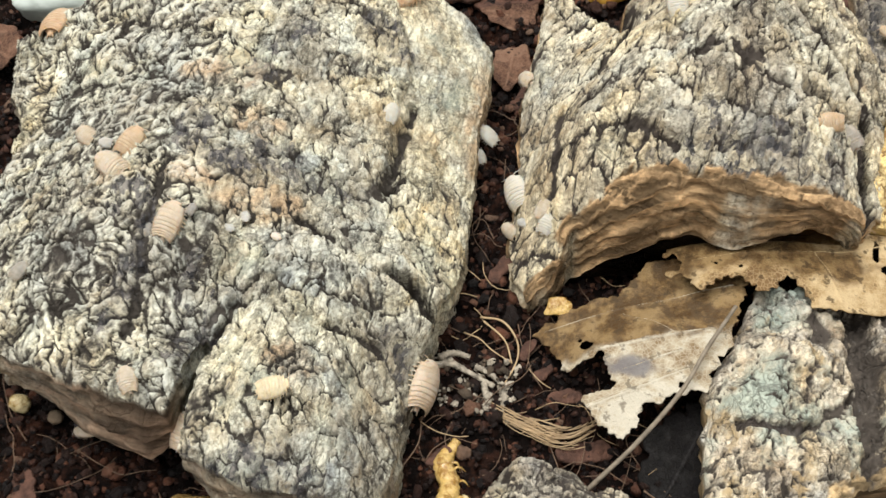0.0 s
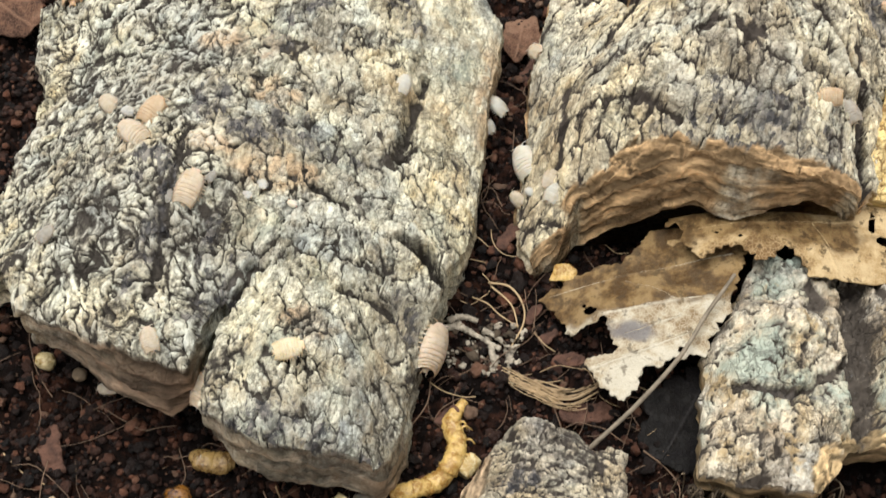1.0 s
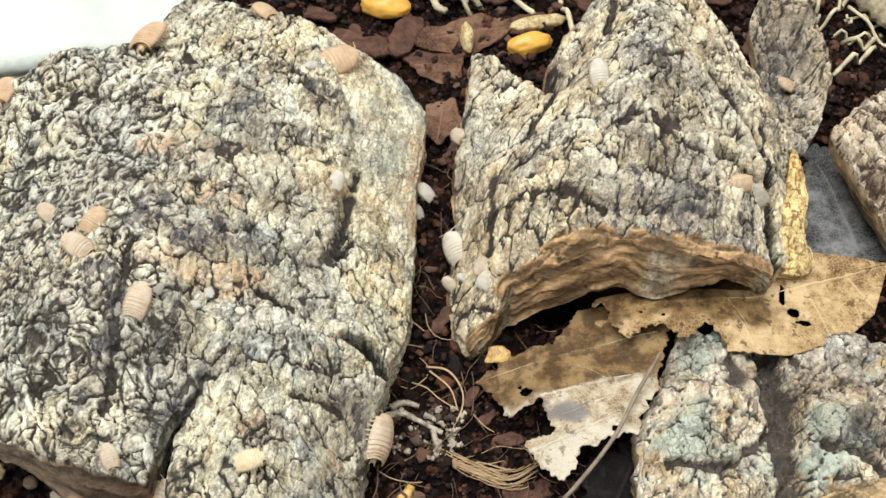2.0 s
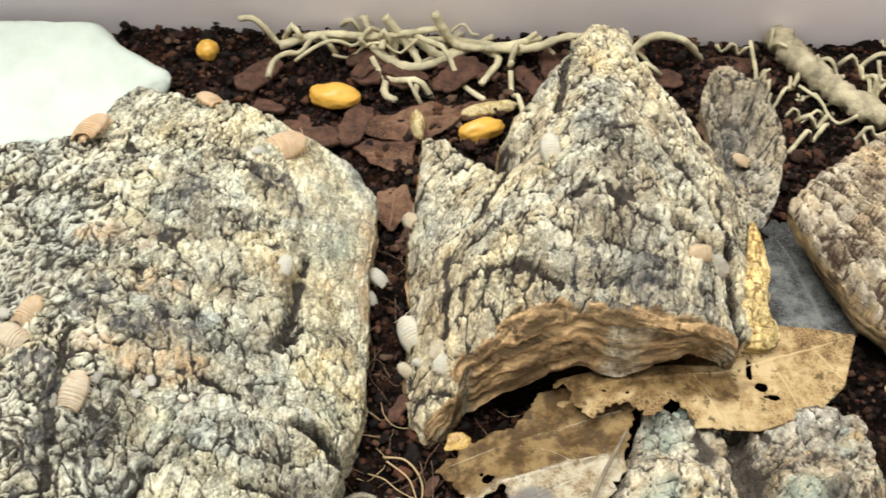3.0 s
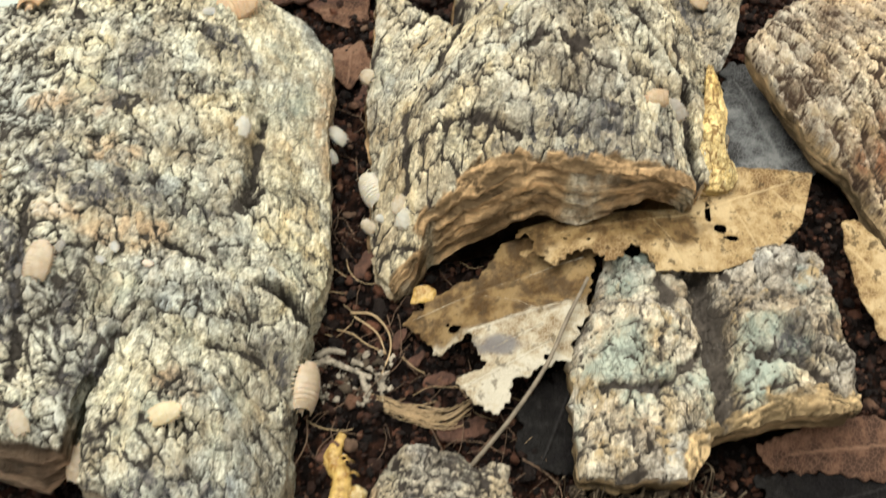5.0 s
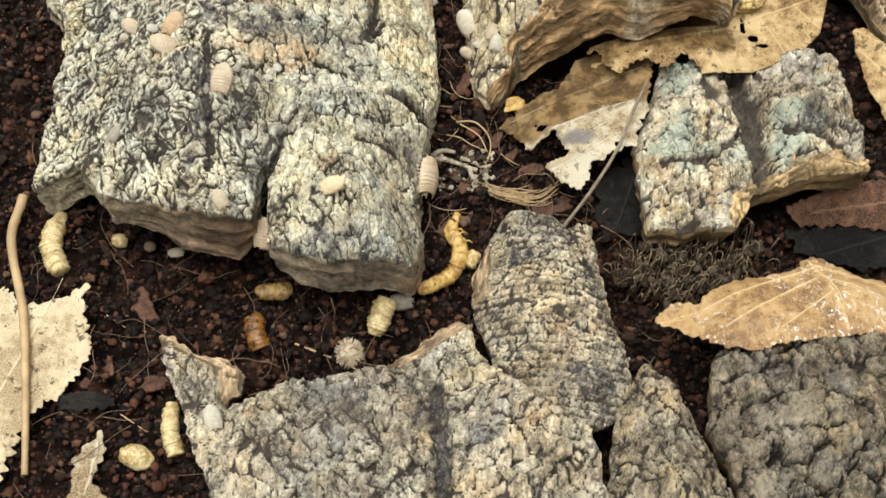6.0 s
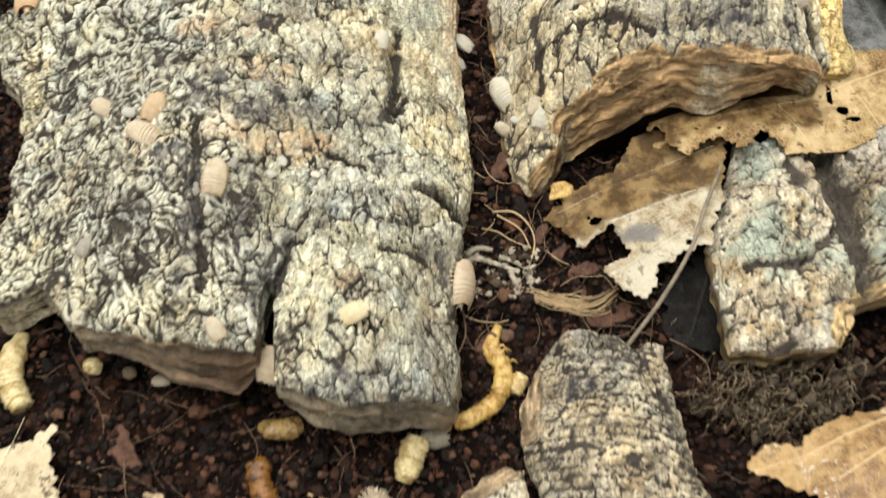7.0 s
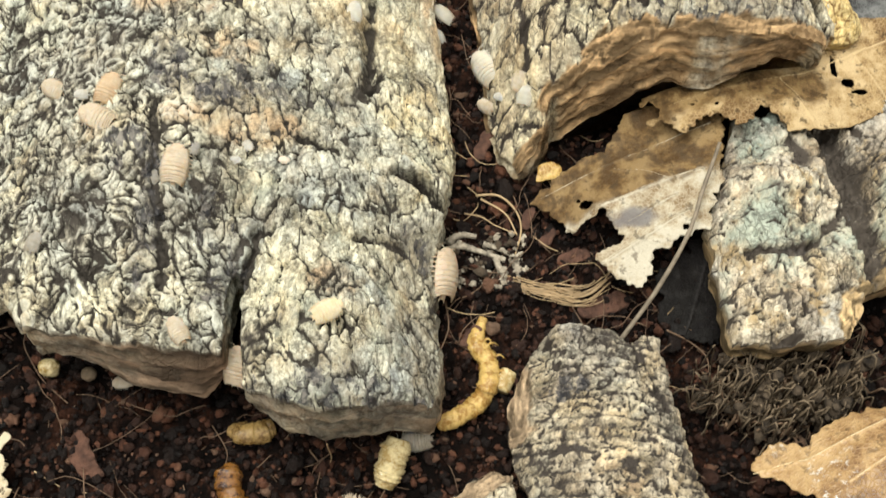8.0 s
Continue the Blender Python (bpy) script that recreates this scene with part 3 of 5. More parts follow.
        pith = np.clip(tan(x, y), 0, 1) * (0.35 + 0.65 * smooth(0.6 * tone2 + 0.4 * tone1, 0.25, 0.5)) if tan else np.zeros(x.shape)
        return up, {"raw": raw, "layer": strata, "white": white, "lichen": lit_crust, "char": dark_tone, "tint": tint, "tan": pith}

    return relief


def blob(cx, cy, rx, ry, soft=0.5, seed=3, turn=0.0):
    c, s = math.cos(radians(turn)), math.sin(radians(turn))

    def f(x, y):
        u, v = (x - cx) * c + (y - cy) * s, -(x - cx) * s + (y - cy) * c
        d = np.hypot(u / rx, v / ry) + 0.8 * fbm(x / 3.5, y / 3.5, seed, 4)
        return 1 - smooth(d, 1 - soft, 1 + soft * 0.3)
    return f


def blobs(*some):
    made = [blob(*b) for b in some]
    return lambda x, y: np.max([m(x, y) for m in made], axis=0)


OUTLINES = []


def bark_piece(label, outline, inner, material, relief, res, thick, seed, **more):
    """A bark piece with its crust and its broken edge as parts."""
    v, faces, masks, base, n_top = sheet(outline, inner, res, thick, relief, seed=seed, **more)
    OUTLINES.append(outline)
    thing = tagged(new("bark_piece"), label, "bark")
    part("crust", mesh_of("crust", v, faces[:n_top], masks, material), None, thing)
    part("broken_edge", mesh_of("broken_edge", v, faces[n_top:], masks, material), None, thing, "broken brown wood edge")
    return thing


# ---------------------------------------------------------------- tubes, fibres and sticks
def glide(points, n):
    """n points on a smooth line through the given ones."""
    p = np.array(points, float)
    p = np.vstack([2 * p[0] - p[1], p, 2 * p[-1] - p[-2]])
    out = []
    for t in np.linspace(0, len(p) - 3 - 1e-6, n):
        i, s = int(t), t - int(t)
        a, b, c, d = p[i:i + 4]
        out.append(0.5 * (2 * b + (c - a) * s + (2 * a - 5 * b + 4 * c - d) * s * s + (3 * b - a - 3 * c + d) * s ** 3))
    return np.array(out)


def tube_data(line, radii, sides=6, lumps=0.0, seed=0):
    """Vertices (millimetres) and faces of a closed tube along a line."""
    line = np.asarray(line, float)
    n = len(line)
    way = np.gradient(line, axis=0)
    way /= np.linalg.norm(way, axis=1)[:, None] + 1e-9
    side = np.cross(way, (0.13, 0.21, 0.97))
    side /= np.linalg.norm(side, axis=1)[:, None] + 1e-9
    up = np.cross(side, way)
    r = np.broadcast_to(np.asarray(radii, float), (n,))
    a = np.linspace(0, 2 * np.pi, sides, endpoint=False)
    rr = r[:, None] * (1 + lumps * fbm(np.arange(n)[:, None] * 0.55 + 0 * a, 1.3 * np.cos(a)[None] + seed + np.sin(a)[None], seed, 2))
    v = line[:, None] + rr[..., None] * (np.cos(a)[None, :, None] * side[:, None] + np.sin(a)[None, :, None] * up[:, None])
    v = v.reshape(-1, 3)
    faces = []
    for i in range(n - 1):
        for k in range(sides):
            b = (k + 1) % sides
            faces.append((i * sides + k, i * sides + b, (i + 1) * sides + b, (i + 1) * sides + k))
    faces += [tuple(range(sides))[::-1], tuple(range((n - 1) * sides, n * sides))]
    return v, faces


def join(pieces):
    v, f, at = [], [], 0
    for pv, pf in pieces:
        v.append(pv)
        f += [tuple(i + at for i in face) for face in pf]
        at += len(pv)
    return np.concatenate(v) * MM, f


def tube_thing(name, label, category, material, points, radius, n=24, sides=7, lumps=0.2, taper=0.5, seed=0, group=""):
    line = glide(points, n)
    v, f = tube_data(line, radius * np.linspace(1, taper, n), sides, lumps, seed)
    return tagged(new(name, mesh_of(name, v * MM, f, {}, material)), label, category, group)


# ---------------------------------------------------------------- ground and tub
def ground_height(x, y):
    """Soil in millimetres: broad swells and rounded crumbs of three sizes."""
    wx, wy = 0.8 * fbm(x / 2, y / 2, 8, 2), 0.8 * fbm(x / 2, y / 2, 9, 2)
    out = 2.0 * fbm(x / 14, y / 14, 5, 3) + 1.6 * fbm(x / 4.5, y / 4.5, 15, 2) - 0.9
    for size, tall, seed in ((3.1, 1.3, 35), (1.7, 0.9, 45), (0.9, 0.45, 55)):
        f1, f2, tone = worley((x + wx) / size, (y + wy) / size, seed)
        out = out + tall * np.sqrt(np.clip(1 - (f1 / 0.75) ** 2, 0, 1)) * smooth(tone, 0.25, 0.6)
    return out


def make_ground():
    gx = np.r_[np.arange(-150, -84, 2.0), np.arange(-84, 96, 0.42), np.arange(96, 160, 2.0)]
    gy = np.r_[np.arange(-140, -62, 2.0), np.arange(-62, 122, 0.42), np.arange(122, 150, 2.0)]
    X, Y = np.meshgrid(gx, gy)
    nx, ny = len(gx), len(gy)
    v = np.c_[X.ravel(), Y.ravel(), ground_height(X, Y).ravel()] * MM
    i = (np.arange(ny - 1)[:, None] * nx + np.arange(nx - 1)).ravel()
    ob = new("ground", mesh_of("ground", v, np.stack([i, i + 1, i + nx + 1, i + nx], 1).tolist(), {}, SOIL))
    return tagged(ob, "dark brown moist soil with crumbs and fibres", "soil", kind="structure")


make_ground()


def box(bm, lo, hi):
    m = pose(*[(a + b) / 2 for a, b in zip(lo, hi)]) @ Matrix.Diagonal([b - a for a, b in zip(lo, hi)] + [1])
    return bmesh.ops.create_cube(bm, size=1, matrix=m)["verts"]


def tub_wall(name, lo, hi, turn):
    bm = bmesh.new()
    box(bm, lo, hi)
    bmesh.ops.bevel(bm, geom=bm.edges[:], offset=0.0012, segments=3, affect="EDGES")
    ob = part(name, bm, TUB, None)
    ob.data.polygons.foreach_set("use_smooth", np.zeros(len(ob.data.polygons), bool))
    ob.matrix_basis = pose(0, 0, 0, 0, 0, turn)
    return tagged(ob, "pinkish white plastic tub wall behind the soil", "tub wall", kind="structure")


tub_wall("wall_north", (-0.16, 0.1085, -0.01), (0.16, 0.1115, 0.075), 7.0)
tub_wall("wall_south", (-0.16, -0.1315, -0.01), (0.16, -0.1285, 0.075), 7.0)
tub_wall("wall_west", (-0.1415, -0.128, -0.01), (-0.1385, 0.108, 0.075), 7.0)
tub_wall("wall_east", (0.1385, -0.128, -0.01), (0.1415, 0.108, 0.075), 7.0)

# ---------------------------------------------------------------- bark
def strip_side(y):
    """Where the rough crust of the large slab breaks off beside its worn side."""
    return np.interp(y, [22, 27, 41, 50, 60, 72], [-12.2, -12.6, -13.8, -13.4, -18.0, -22.0])


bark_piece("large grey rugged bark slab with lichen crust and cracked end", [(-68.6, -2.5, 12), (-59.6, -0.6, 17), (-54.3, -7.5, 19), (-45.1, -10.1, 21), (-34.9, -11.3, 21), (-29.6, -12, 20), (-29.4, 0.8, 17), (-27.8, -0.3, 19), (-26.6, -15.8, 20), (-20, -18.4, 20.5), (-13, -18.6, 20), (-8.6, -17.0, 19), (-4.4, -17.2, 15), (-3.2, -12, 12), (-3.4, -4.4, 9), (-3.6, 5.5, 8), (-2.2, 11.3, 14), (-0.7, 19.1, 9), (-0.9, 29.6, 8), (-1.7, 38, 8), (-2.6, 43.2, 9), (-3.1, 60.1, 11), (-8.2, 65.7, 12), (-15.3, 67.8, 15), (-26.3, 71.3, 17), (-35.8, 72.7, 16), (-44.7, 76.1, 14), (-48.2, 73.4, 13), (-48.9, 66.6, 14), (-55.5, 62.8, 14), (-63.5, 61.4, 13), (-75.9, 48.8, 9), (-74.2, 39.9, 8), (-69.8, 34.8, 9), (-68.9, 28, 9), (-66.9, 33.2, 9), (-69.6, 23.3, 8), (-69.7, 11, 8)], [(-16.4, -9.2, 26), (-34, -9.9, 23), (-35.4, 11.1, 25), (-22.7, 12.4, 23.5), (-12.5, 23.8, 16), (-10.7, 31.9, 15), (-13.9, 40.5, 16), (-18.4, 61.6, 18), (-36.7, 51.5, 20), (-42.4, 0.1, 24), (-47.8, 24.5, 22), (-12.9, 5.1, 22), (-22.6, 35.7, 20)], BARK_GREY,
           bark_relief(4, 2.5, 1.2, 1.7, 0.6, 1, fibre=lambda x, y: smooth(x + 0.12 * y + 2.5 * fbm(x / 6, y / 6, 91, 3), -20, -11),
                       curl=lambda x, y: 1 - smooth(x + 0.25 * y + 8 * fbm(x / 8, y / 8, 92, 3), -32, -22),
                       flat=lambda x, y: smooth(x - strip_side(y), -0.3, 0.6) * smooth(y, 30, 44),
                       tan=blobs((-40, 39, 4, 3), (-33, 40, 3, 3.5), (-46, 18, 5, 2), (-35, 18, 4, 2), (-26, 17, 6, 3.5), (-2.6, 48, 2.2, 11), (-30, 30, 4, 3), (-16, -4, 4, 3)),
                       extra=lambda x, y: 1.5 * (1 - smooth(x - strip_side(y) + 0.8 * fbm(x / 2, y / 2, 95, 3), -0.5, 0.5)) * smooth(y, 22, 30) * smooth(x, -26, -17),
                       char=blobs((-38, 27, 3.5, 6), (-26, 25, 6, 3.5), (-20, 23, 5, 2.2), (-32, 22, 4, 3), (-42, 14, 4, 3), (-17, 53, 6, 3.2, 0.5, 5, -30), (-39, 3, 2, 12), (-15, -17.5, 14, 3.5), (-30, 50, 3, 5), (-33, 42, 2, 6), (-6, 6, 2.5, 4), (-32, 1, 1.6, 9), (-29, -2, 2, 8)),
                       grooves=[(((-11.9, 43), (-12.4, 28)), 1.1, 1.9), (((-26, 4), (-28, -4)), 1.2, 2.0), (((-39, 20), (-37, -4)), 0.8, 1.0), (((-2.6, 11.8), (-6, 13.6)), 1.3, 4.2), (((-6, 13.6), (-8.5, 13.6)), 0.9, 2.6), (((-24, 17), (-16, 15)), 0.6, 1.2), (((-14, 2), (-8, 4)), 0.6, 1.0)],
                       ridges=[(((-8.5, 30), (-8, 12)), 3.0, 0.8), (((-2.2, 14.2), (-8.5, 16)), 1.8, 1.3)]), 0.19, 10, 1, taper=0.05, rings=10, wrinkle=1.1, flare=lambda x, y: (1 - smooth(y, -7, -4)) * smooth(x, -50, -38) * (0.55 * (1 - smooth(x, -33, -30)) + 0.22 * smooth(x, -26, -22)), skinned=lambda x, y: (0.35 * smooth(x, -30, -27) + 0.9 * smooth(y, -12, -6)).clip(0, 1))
bark_piece("arched grey bark piece with tan broken end and pointed back", [(5.6, 26.4, 4), (9, 21.1, 5), (11.4, 24, 7.5), (13, 28.8, 12.5), (17, 29.8, 17), (21, 30.6, 20), (25, 32, 22.5), (29, 32.8, 24), (33, 31.8, 24), (39, 31.6, 24), (47, 31.8, 22), (51.2, 33.2, 19), (53, 36.9, 15), (59.1, 41.4, 11), (56.9, 56.4, 12), (55.8, 59.8, 14), (50.7, 69.5, 17), (43.5, 78.8, 20), (37, 87.3, 21), (35, 93.6, 22), (28.8, 92.6, 22), (24.8, 85.5, 21), (21.1, 80.4, 19), (17, 72.8, 17), (15.3, 67.2, 14), (11.8, 68.5, 12), (6.7, 73.7, 12), (2.8, 74.2, 10), (3.1, 64.5, 9), (2.8, 51.2, 8), (4.5, 41, 6), (4.9, 32.4, 5)], [(19.5, 35, 25), (42, 44.3, 27), (22.4, 57.9, 28), (11.6, 58.4, 16), (28.1, 69.8, 27), (31.8, 36.6, 27), (11.1, 37.8, 20), (44.9, 37.7, 25), (32.6, 46.2, 29)], BARK_TAN,
           bark_relief(-8, 2.6, 1.2, 1.7, 0.55, 2, char=blobs((34, 36.2, 11, 5), (44, 36, 4, 3), (24, 34, 3, 2)), fibre=blobs((34, 33, 15, 5), (41, 70, 5, 14, 0.5, 3, 25), (7, 50, 3, 20)),
                       grooves=[(((40, 64), (46, 57)), 1.5, 2.2), (((46, 57), (50.5, 52)), 1.7, 3.2), (((50.5, 52), (50.5, 42)), 1.5, 3.6), (((50.5, 42), (52, 33)), 1.4, 3.8), (((15, 38), (25, 35.5)), 0.8, 1.6), (((41, 47.5), (47.5, 46.5)), 1.5, 2.4),
                                (((36, 79), (42, 71)), 1.1, 2.0), (((14.5, 69), (17.5, 60)), 1.8, 3.4), (((17.5, 60), (13, 50)), 0.8, 1.2), (((25, 84), (24, 70)), 0.9, 1.4), (((27, 48), (38, 46)), 0.7, 1.0), (((9, 45), (10, 33)), 0.8, 1.2)],
                       ridges=[(((42, 56), (48.5, 49.5)), 2.6, 2.4), (((38, 72), (48, 62)), 2.4, 1.6), (((29, 88), (31, 45)), 8, 1.5), (((18, 36.5), (40, 39)), 3.0, 1.2)],
                       bare=[(((8.5, 22), (12, 25)), 1.6), (((13, 28.5), (19, 30)), 2.0), (((18, 30), (25, 32)), 2.4), (((25, 32), (40, 31.6)), 2.2), (((40, 31.6), (50, 32.6)), 1.8)]), 0.2, 8, 2, taper=0.1, wrinkle=1.3, rings=16, flare=lambda x, y: (1 - smooth(y, 33, 37)) * (0.75 * smooth(x, 9, 15) - 1.0 * smooth(x, 34, 46)), skinned=lambda x, y: 0.75 * smooth(fbm(x / 7, y / 7, 97, 3), 0.0, 0.25))
bark_piece("blue grey lumpy bark piece with torn tan edge", [(35, -8.3, 11), (40.5, -9.3, 14), (49.3, -8.6, 14), (52.3, -2.2, 14), (60.9, -0.2, 16), (72.6, 2.3, 14), (72.1, 10.4, 13), (71.3, 19.8, 12), (70, 28.6, 10), (63.1, 30.3, 10), (57, 26, 8), (47.7, 27.6, 9), (39.2, 27, 8), (36.9, 17.7, 9), (34, 10, 9), (34.2, 1.5, 9)], [(44.1, 1.9, 15), (44.4, 12.7, 15), (56.8, 9.3, 18), (41, -3.5, 16), (53.2, 9.6, 11), (62.3, 10.3, 19), (62.3, 2.6, 19)], BARK_BLUE,
           bark_relief(0, 3.0, 1.5, 1.4, 0.7, 3, swell=3.2, char=blobs((63, 9, 4, 3), (45, 4, 5, 1)), fibre=blobs((45, 17, 8, 7)), grooves=[(((53, 24), (54, 0)), 2.6, 3.2), (((38, 4), (46, 4)), 0.9, 1.6), (((46, 4), (51, 10)), 0.9, 1.6), (((58, 8), (68, 5)), 1.4, 2.0)], ridges=[(((56, 15), (62, 11)), 2.4, 2.2), (((62, 11), (71, 9)), 2.2, 2.0), (((38, 16), (48, 14)), 3.5, 1.5)], bare=[(((51, -5), (60, -0.5)), 4.0), (((60, -0.5), (72, 2)), 3.5), (((50, -8), (53, -3)), 3.0)]), 0.3, 9, 3, wrinkle=0.9, rough=1.3, scale=3.0)
bark_piece("small pointed bark piece with fine ribs", [(10.6, -6.4, 11), (12.4, -5.3, 13), (15.6, -6, 13.6), (21, -7.3, 11), (25.9, -5.8, 8), (26.7, -14.8, 9), (27.9, -23.8, 11), (30.3, -32, 12), (30.3, -39.4, 12), (24.7, -43.9, 14), (17.2, -41.8, 13), (9.6, -33.4, 10), (5.9, -22, 6), (5.7, -14.2, 5), (8.2, -8.6, 5)], [(14.8, -19.5, 14.5), (20.8, -26.2, 16), (11.5, -15.6, 10), (22.4, -13.8, 13)], BARK_COOL,
           bark_relief(-22, 2.4, 0.8, 0.8, 0.5, 4, ribs=(-8, 1.4, 0.6), swell=0.6, char=blobs((13, -13.5, 3, 2.4), (22, -36, 8, 3)), grooves=[(((22, -9), (25, -17)), 0.5, 1.0)], bare=[(((7.5, -10), (6.5, -18)), 2.2)]), 0.28, 6, 4, rough=1.0, scale=2.5)
bark_piece("broad cool grey bark slab with two humps", [(-33.7, -38.5, 6), (-24, -34.1, 7), (-15.4, -33.6, 9), (-7.5, -31, 8), (2.4, -23.1, 7), (5.3, -23.9, 8), (6.9, -31, 11), (11.5, -35.8, 15), (17.5, -41.8, 19), (22.3, -44.4, 20), (23.8, -49.3, 20), (24.8, -54.9, 19), (25, -61.9, 18), (10.7, -65.3, 18), (-9.2, -66, 16), (-30.2, -64.1, 10), (-34.1, -53.2, 7), (-34.8, -45.8, 6)], [(-14.4, -44.8, 15), (-1, -37.4, 10), (0.9, -47.8, 14), (13.1, -46.8, 22), (-13.5, -56, 18), (-26.1, -43.3, 10)], BARK_COOL,
           bark_relief(0, 2.8, 1.6, 1.3, 0.7, 5, swell=2.2, char=blobs((-13, -39, 5, 4), (-2, -38, 4, 5), (1, -48, 2, 10)), grooves=[(((0, -36), (2, -60)), 1.6, 2.0)], bare=[(((-7, -31), (4, -24)), 2.0)]), 0.28, 7, 5, rough=1.2, scale=3)
bark_piece("thin tan bark splinter with a pointed tip", [(-45, -26.9, 9), (-43, -27.1, 9), (-38.2, -30.5, 8), (-34.6, -29.4, 6), (-31.3, -31.6, 5), (-31.6, -34.7, 4), (-33.5, -37.5, 5), (-31.1, -44.5, 5), (-28.4, -54.3, 5), (-32.8, -54.9, 7), (-36.9, -47.3, 8), (-39.9, -39.5, 9), (-43, -32.9, 9)], [(-38.4, -35.7, 9)], BARK_COOL, bark_relief(10, 2.5, 0.4, 2.5, 0.3, 6, bare=[(((-44, -27), (-33, -31)), 2.6), (((-34, -31), (-33, -36)), 2.5)]), 0.3, 4, 6, rough=1.0, scale=2)
bark_piece("small wedge of brown grey bark", [(31.8, -33.6, 15), (35.3, -35.4, 15), (38.9, -41.8, 14), (42, -47.7, 13), (45.3, -55.1, 12), (44.7, -61.8, 12), (25.5, -62.5, 14), (25.8, -52.3, 13), (26.9, -45.3, 13), (27.6, -39.8, 14)], [(32.7, -41.6, 18), (32.6, -53.1, 19)], BARK_DIM, bark_relief(0, 2.6, 1.4, 1.5, 0.7, 7, swell=2.0), 0.3, 9, 7, rough=1.0, scale=2.5)
bark_piece("thick grey bark block with square cracks", [(43.3, -30.9, 15), (54.8, -28.5, 16), (69.5, -25.9, 15), (77.9, -27.8, 13), (75.5, -55.1, 14), (59, -62.5, 16), (46.3, -59.5, 13), (44, -49.4, 13), (41.3, -43.6, 14), (42.1, -37.2, 14)], [(52.5, -40.2, 20), (59, -49.4, 22), (47.3, -46.6, 18)], BARK_BLOCK, bark_relief(0, 4.6, 2.8, 1.1, 0.8, 8, swell=1.5), 0.32, 11, 8, rough=1.2, scale=3)
bark_piece("ribbed grey brown bark piece with pale edge", [(61.9, 64.4, 14), (70.6, 74.1, 14), (81.7, 84.8, 13), (93.4, 95.6, 12), (104.3, 86.7, 10), (100.7, 49.5, 9), (91.1, 25.6, 8), (81.9, 34.4, 8), (78.5, 41.9, 9), (72.6, 47.3, 11), (66.4, 54.4, 13)], [(74.2, 59, 19), (79.8, 48.5, 18)], BARK_BROWN, bark_relief(30, 1.8, 0.8, 4.0, 0.7, 9, ribs=(-58, 2.3, 1.3), fibre=lambda x, y: 0.5 + 0 * x, tan=blobs((83, 45, 6, 6), (92, 48, 10, 9)), bare=[(((66, 53), (73, 46)), 1.2), (((73, 46), (82, 34)), 1.8)]), 0.32, 5, 9)
# The dark patch paints shade into the flap's concave inside.
bark_piece("curled bark flap standing behind an arched piece", [(48, 83, 17), (49.5, 87, 20), (53, 88.5, 21), (57.5, 85.5, 20), (61, 80.5, 18), (62.3, 74.5, 15.5), (61.2, 68, 13), (58.7, 61.8, 11), (56.8, 62.5, 10), (55.2, 68, 10), (53, 74.4, 11), (50.5, 79.4, 13)], [(55.6, 77.5, 8.5), (57.8, 69, 8)], BARK_COOL, bark_relief(20, 2.2, 0.9, 1.5, 0.5, 10, char=blobs((54.5, 76, 4, 8)), ridges=[(((50, 86.5), (57, 84.5)), 2.2, 1.2), (((57, 84.5), (61.4, 76)), 2.2, 1.4), (((61.4, 76), (59, 64)), 2.0, 1.2)]), 0.3, 5, 10, rough=0.4)


bark_piece("pale yellow wood splinter beside a crack", [(55.6, 59.5, 16), (57.2, 55.5, 15.5), (58, 49.6, 15), (56.8, 44.7, 15), (58.8, 41, 14), (59, 38.5, 13), (56, 37.2, 13), (52.8, 36.6, 14), (52.6, 43.3, 16), (53.9, 48.7, 16.5), (54.6, 55.3, 16.5)], [], BARK_YELLOW, bark_relief(0, 2.0, 0.4, 2.0, 0.3, 12), 0.3, 4, 12)


# ---------------------------------------------------------------- leaves
def leaf_relief(seed, ribs=(), stains=(), browns=()):
    def relief(x, y, edge):
        up = 0.7 * fbm(x / 7, y / 7, seed, 3) + 0.12 * fbm(x / 1.2, y / 1.2, seed + 4, 2)
        rib, stain = np.zeros(x.shape), np.zeros(x.shape)
        for (x0, y0), (x1, y1), width in ribs:
            dx, dy = x1 - x0, y1 - y0
            s = np.clip(((x - x0) * dx + (y - y0) * dy) / (dx * dx + dy * dy), 0, 1)
            d = np.hypot(x - x0 - s * dx, y - y0 - s * dy)
            r = 1 - smooth(d, 0.4 * width, width)
            rib, up = np.maximum(rib, r), up + 0.25 * r
        for cx, cy, rx, ry in stains:
            stain = np.maximum(stain, blob(cx, cy, rx, ry, 0.5, seed)(x, y))
        brown = browns(x, y) if callable(browns) else np.max([blob(*b)(x, y) for b in browns], axis=0) if browns else np.zeros(x.shape)
        return up, {"rib": rib, "stain": stain, "brown": brown}
    return relief


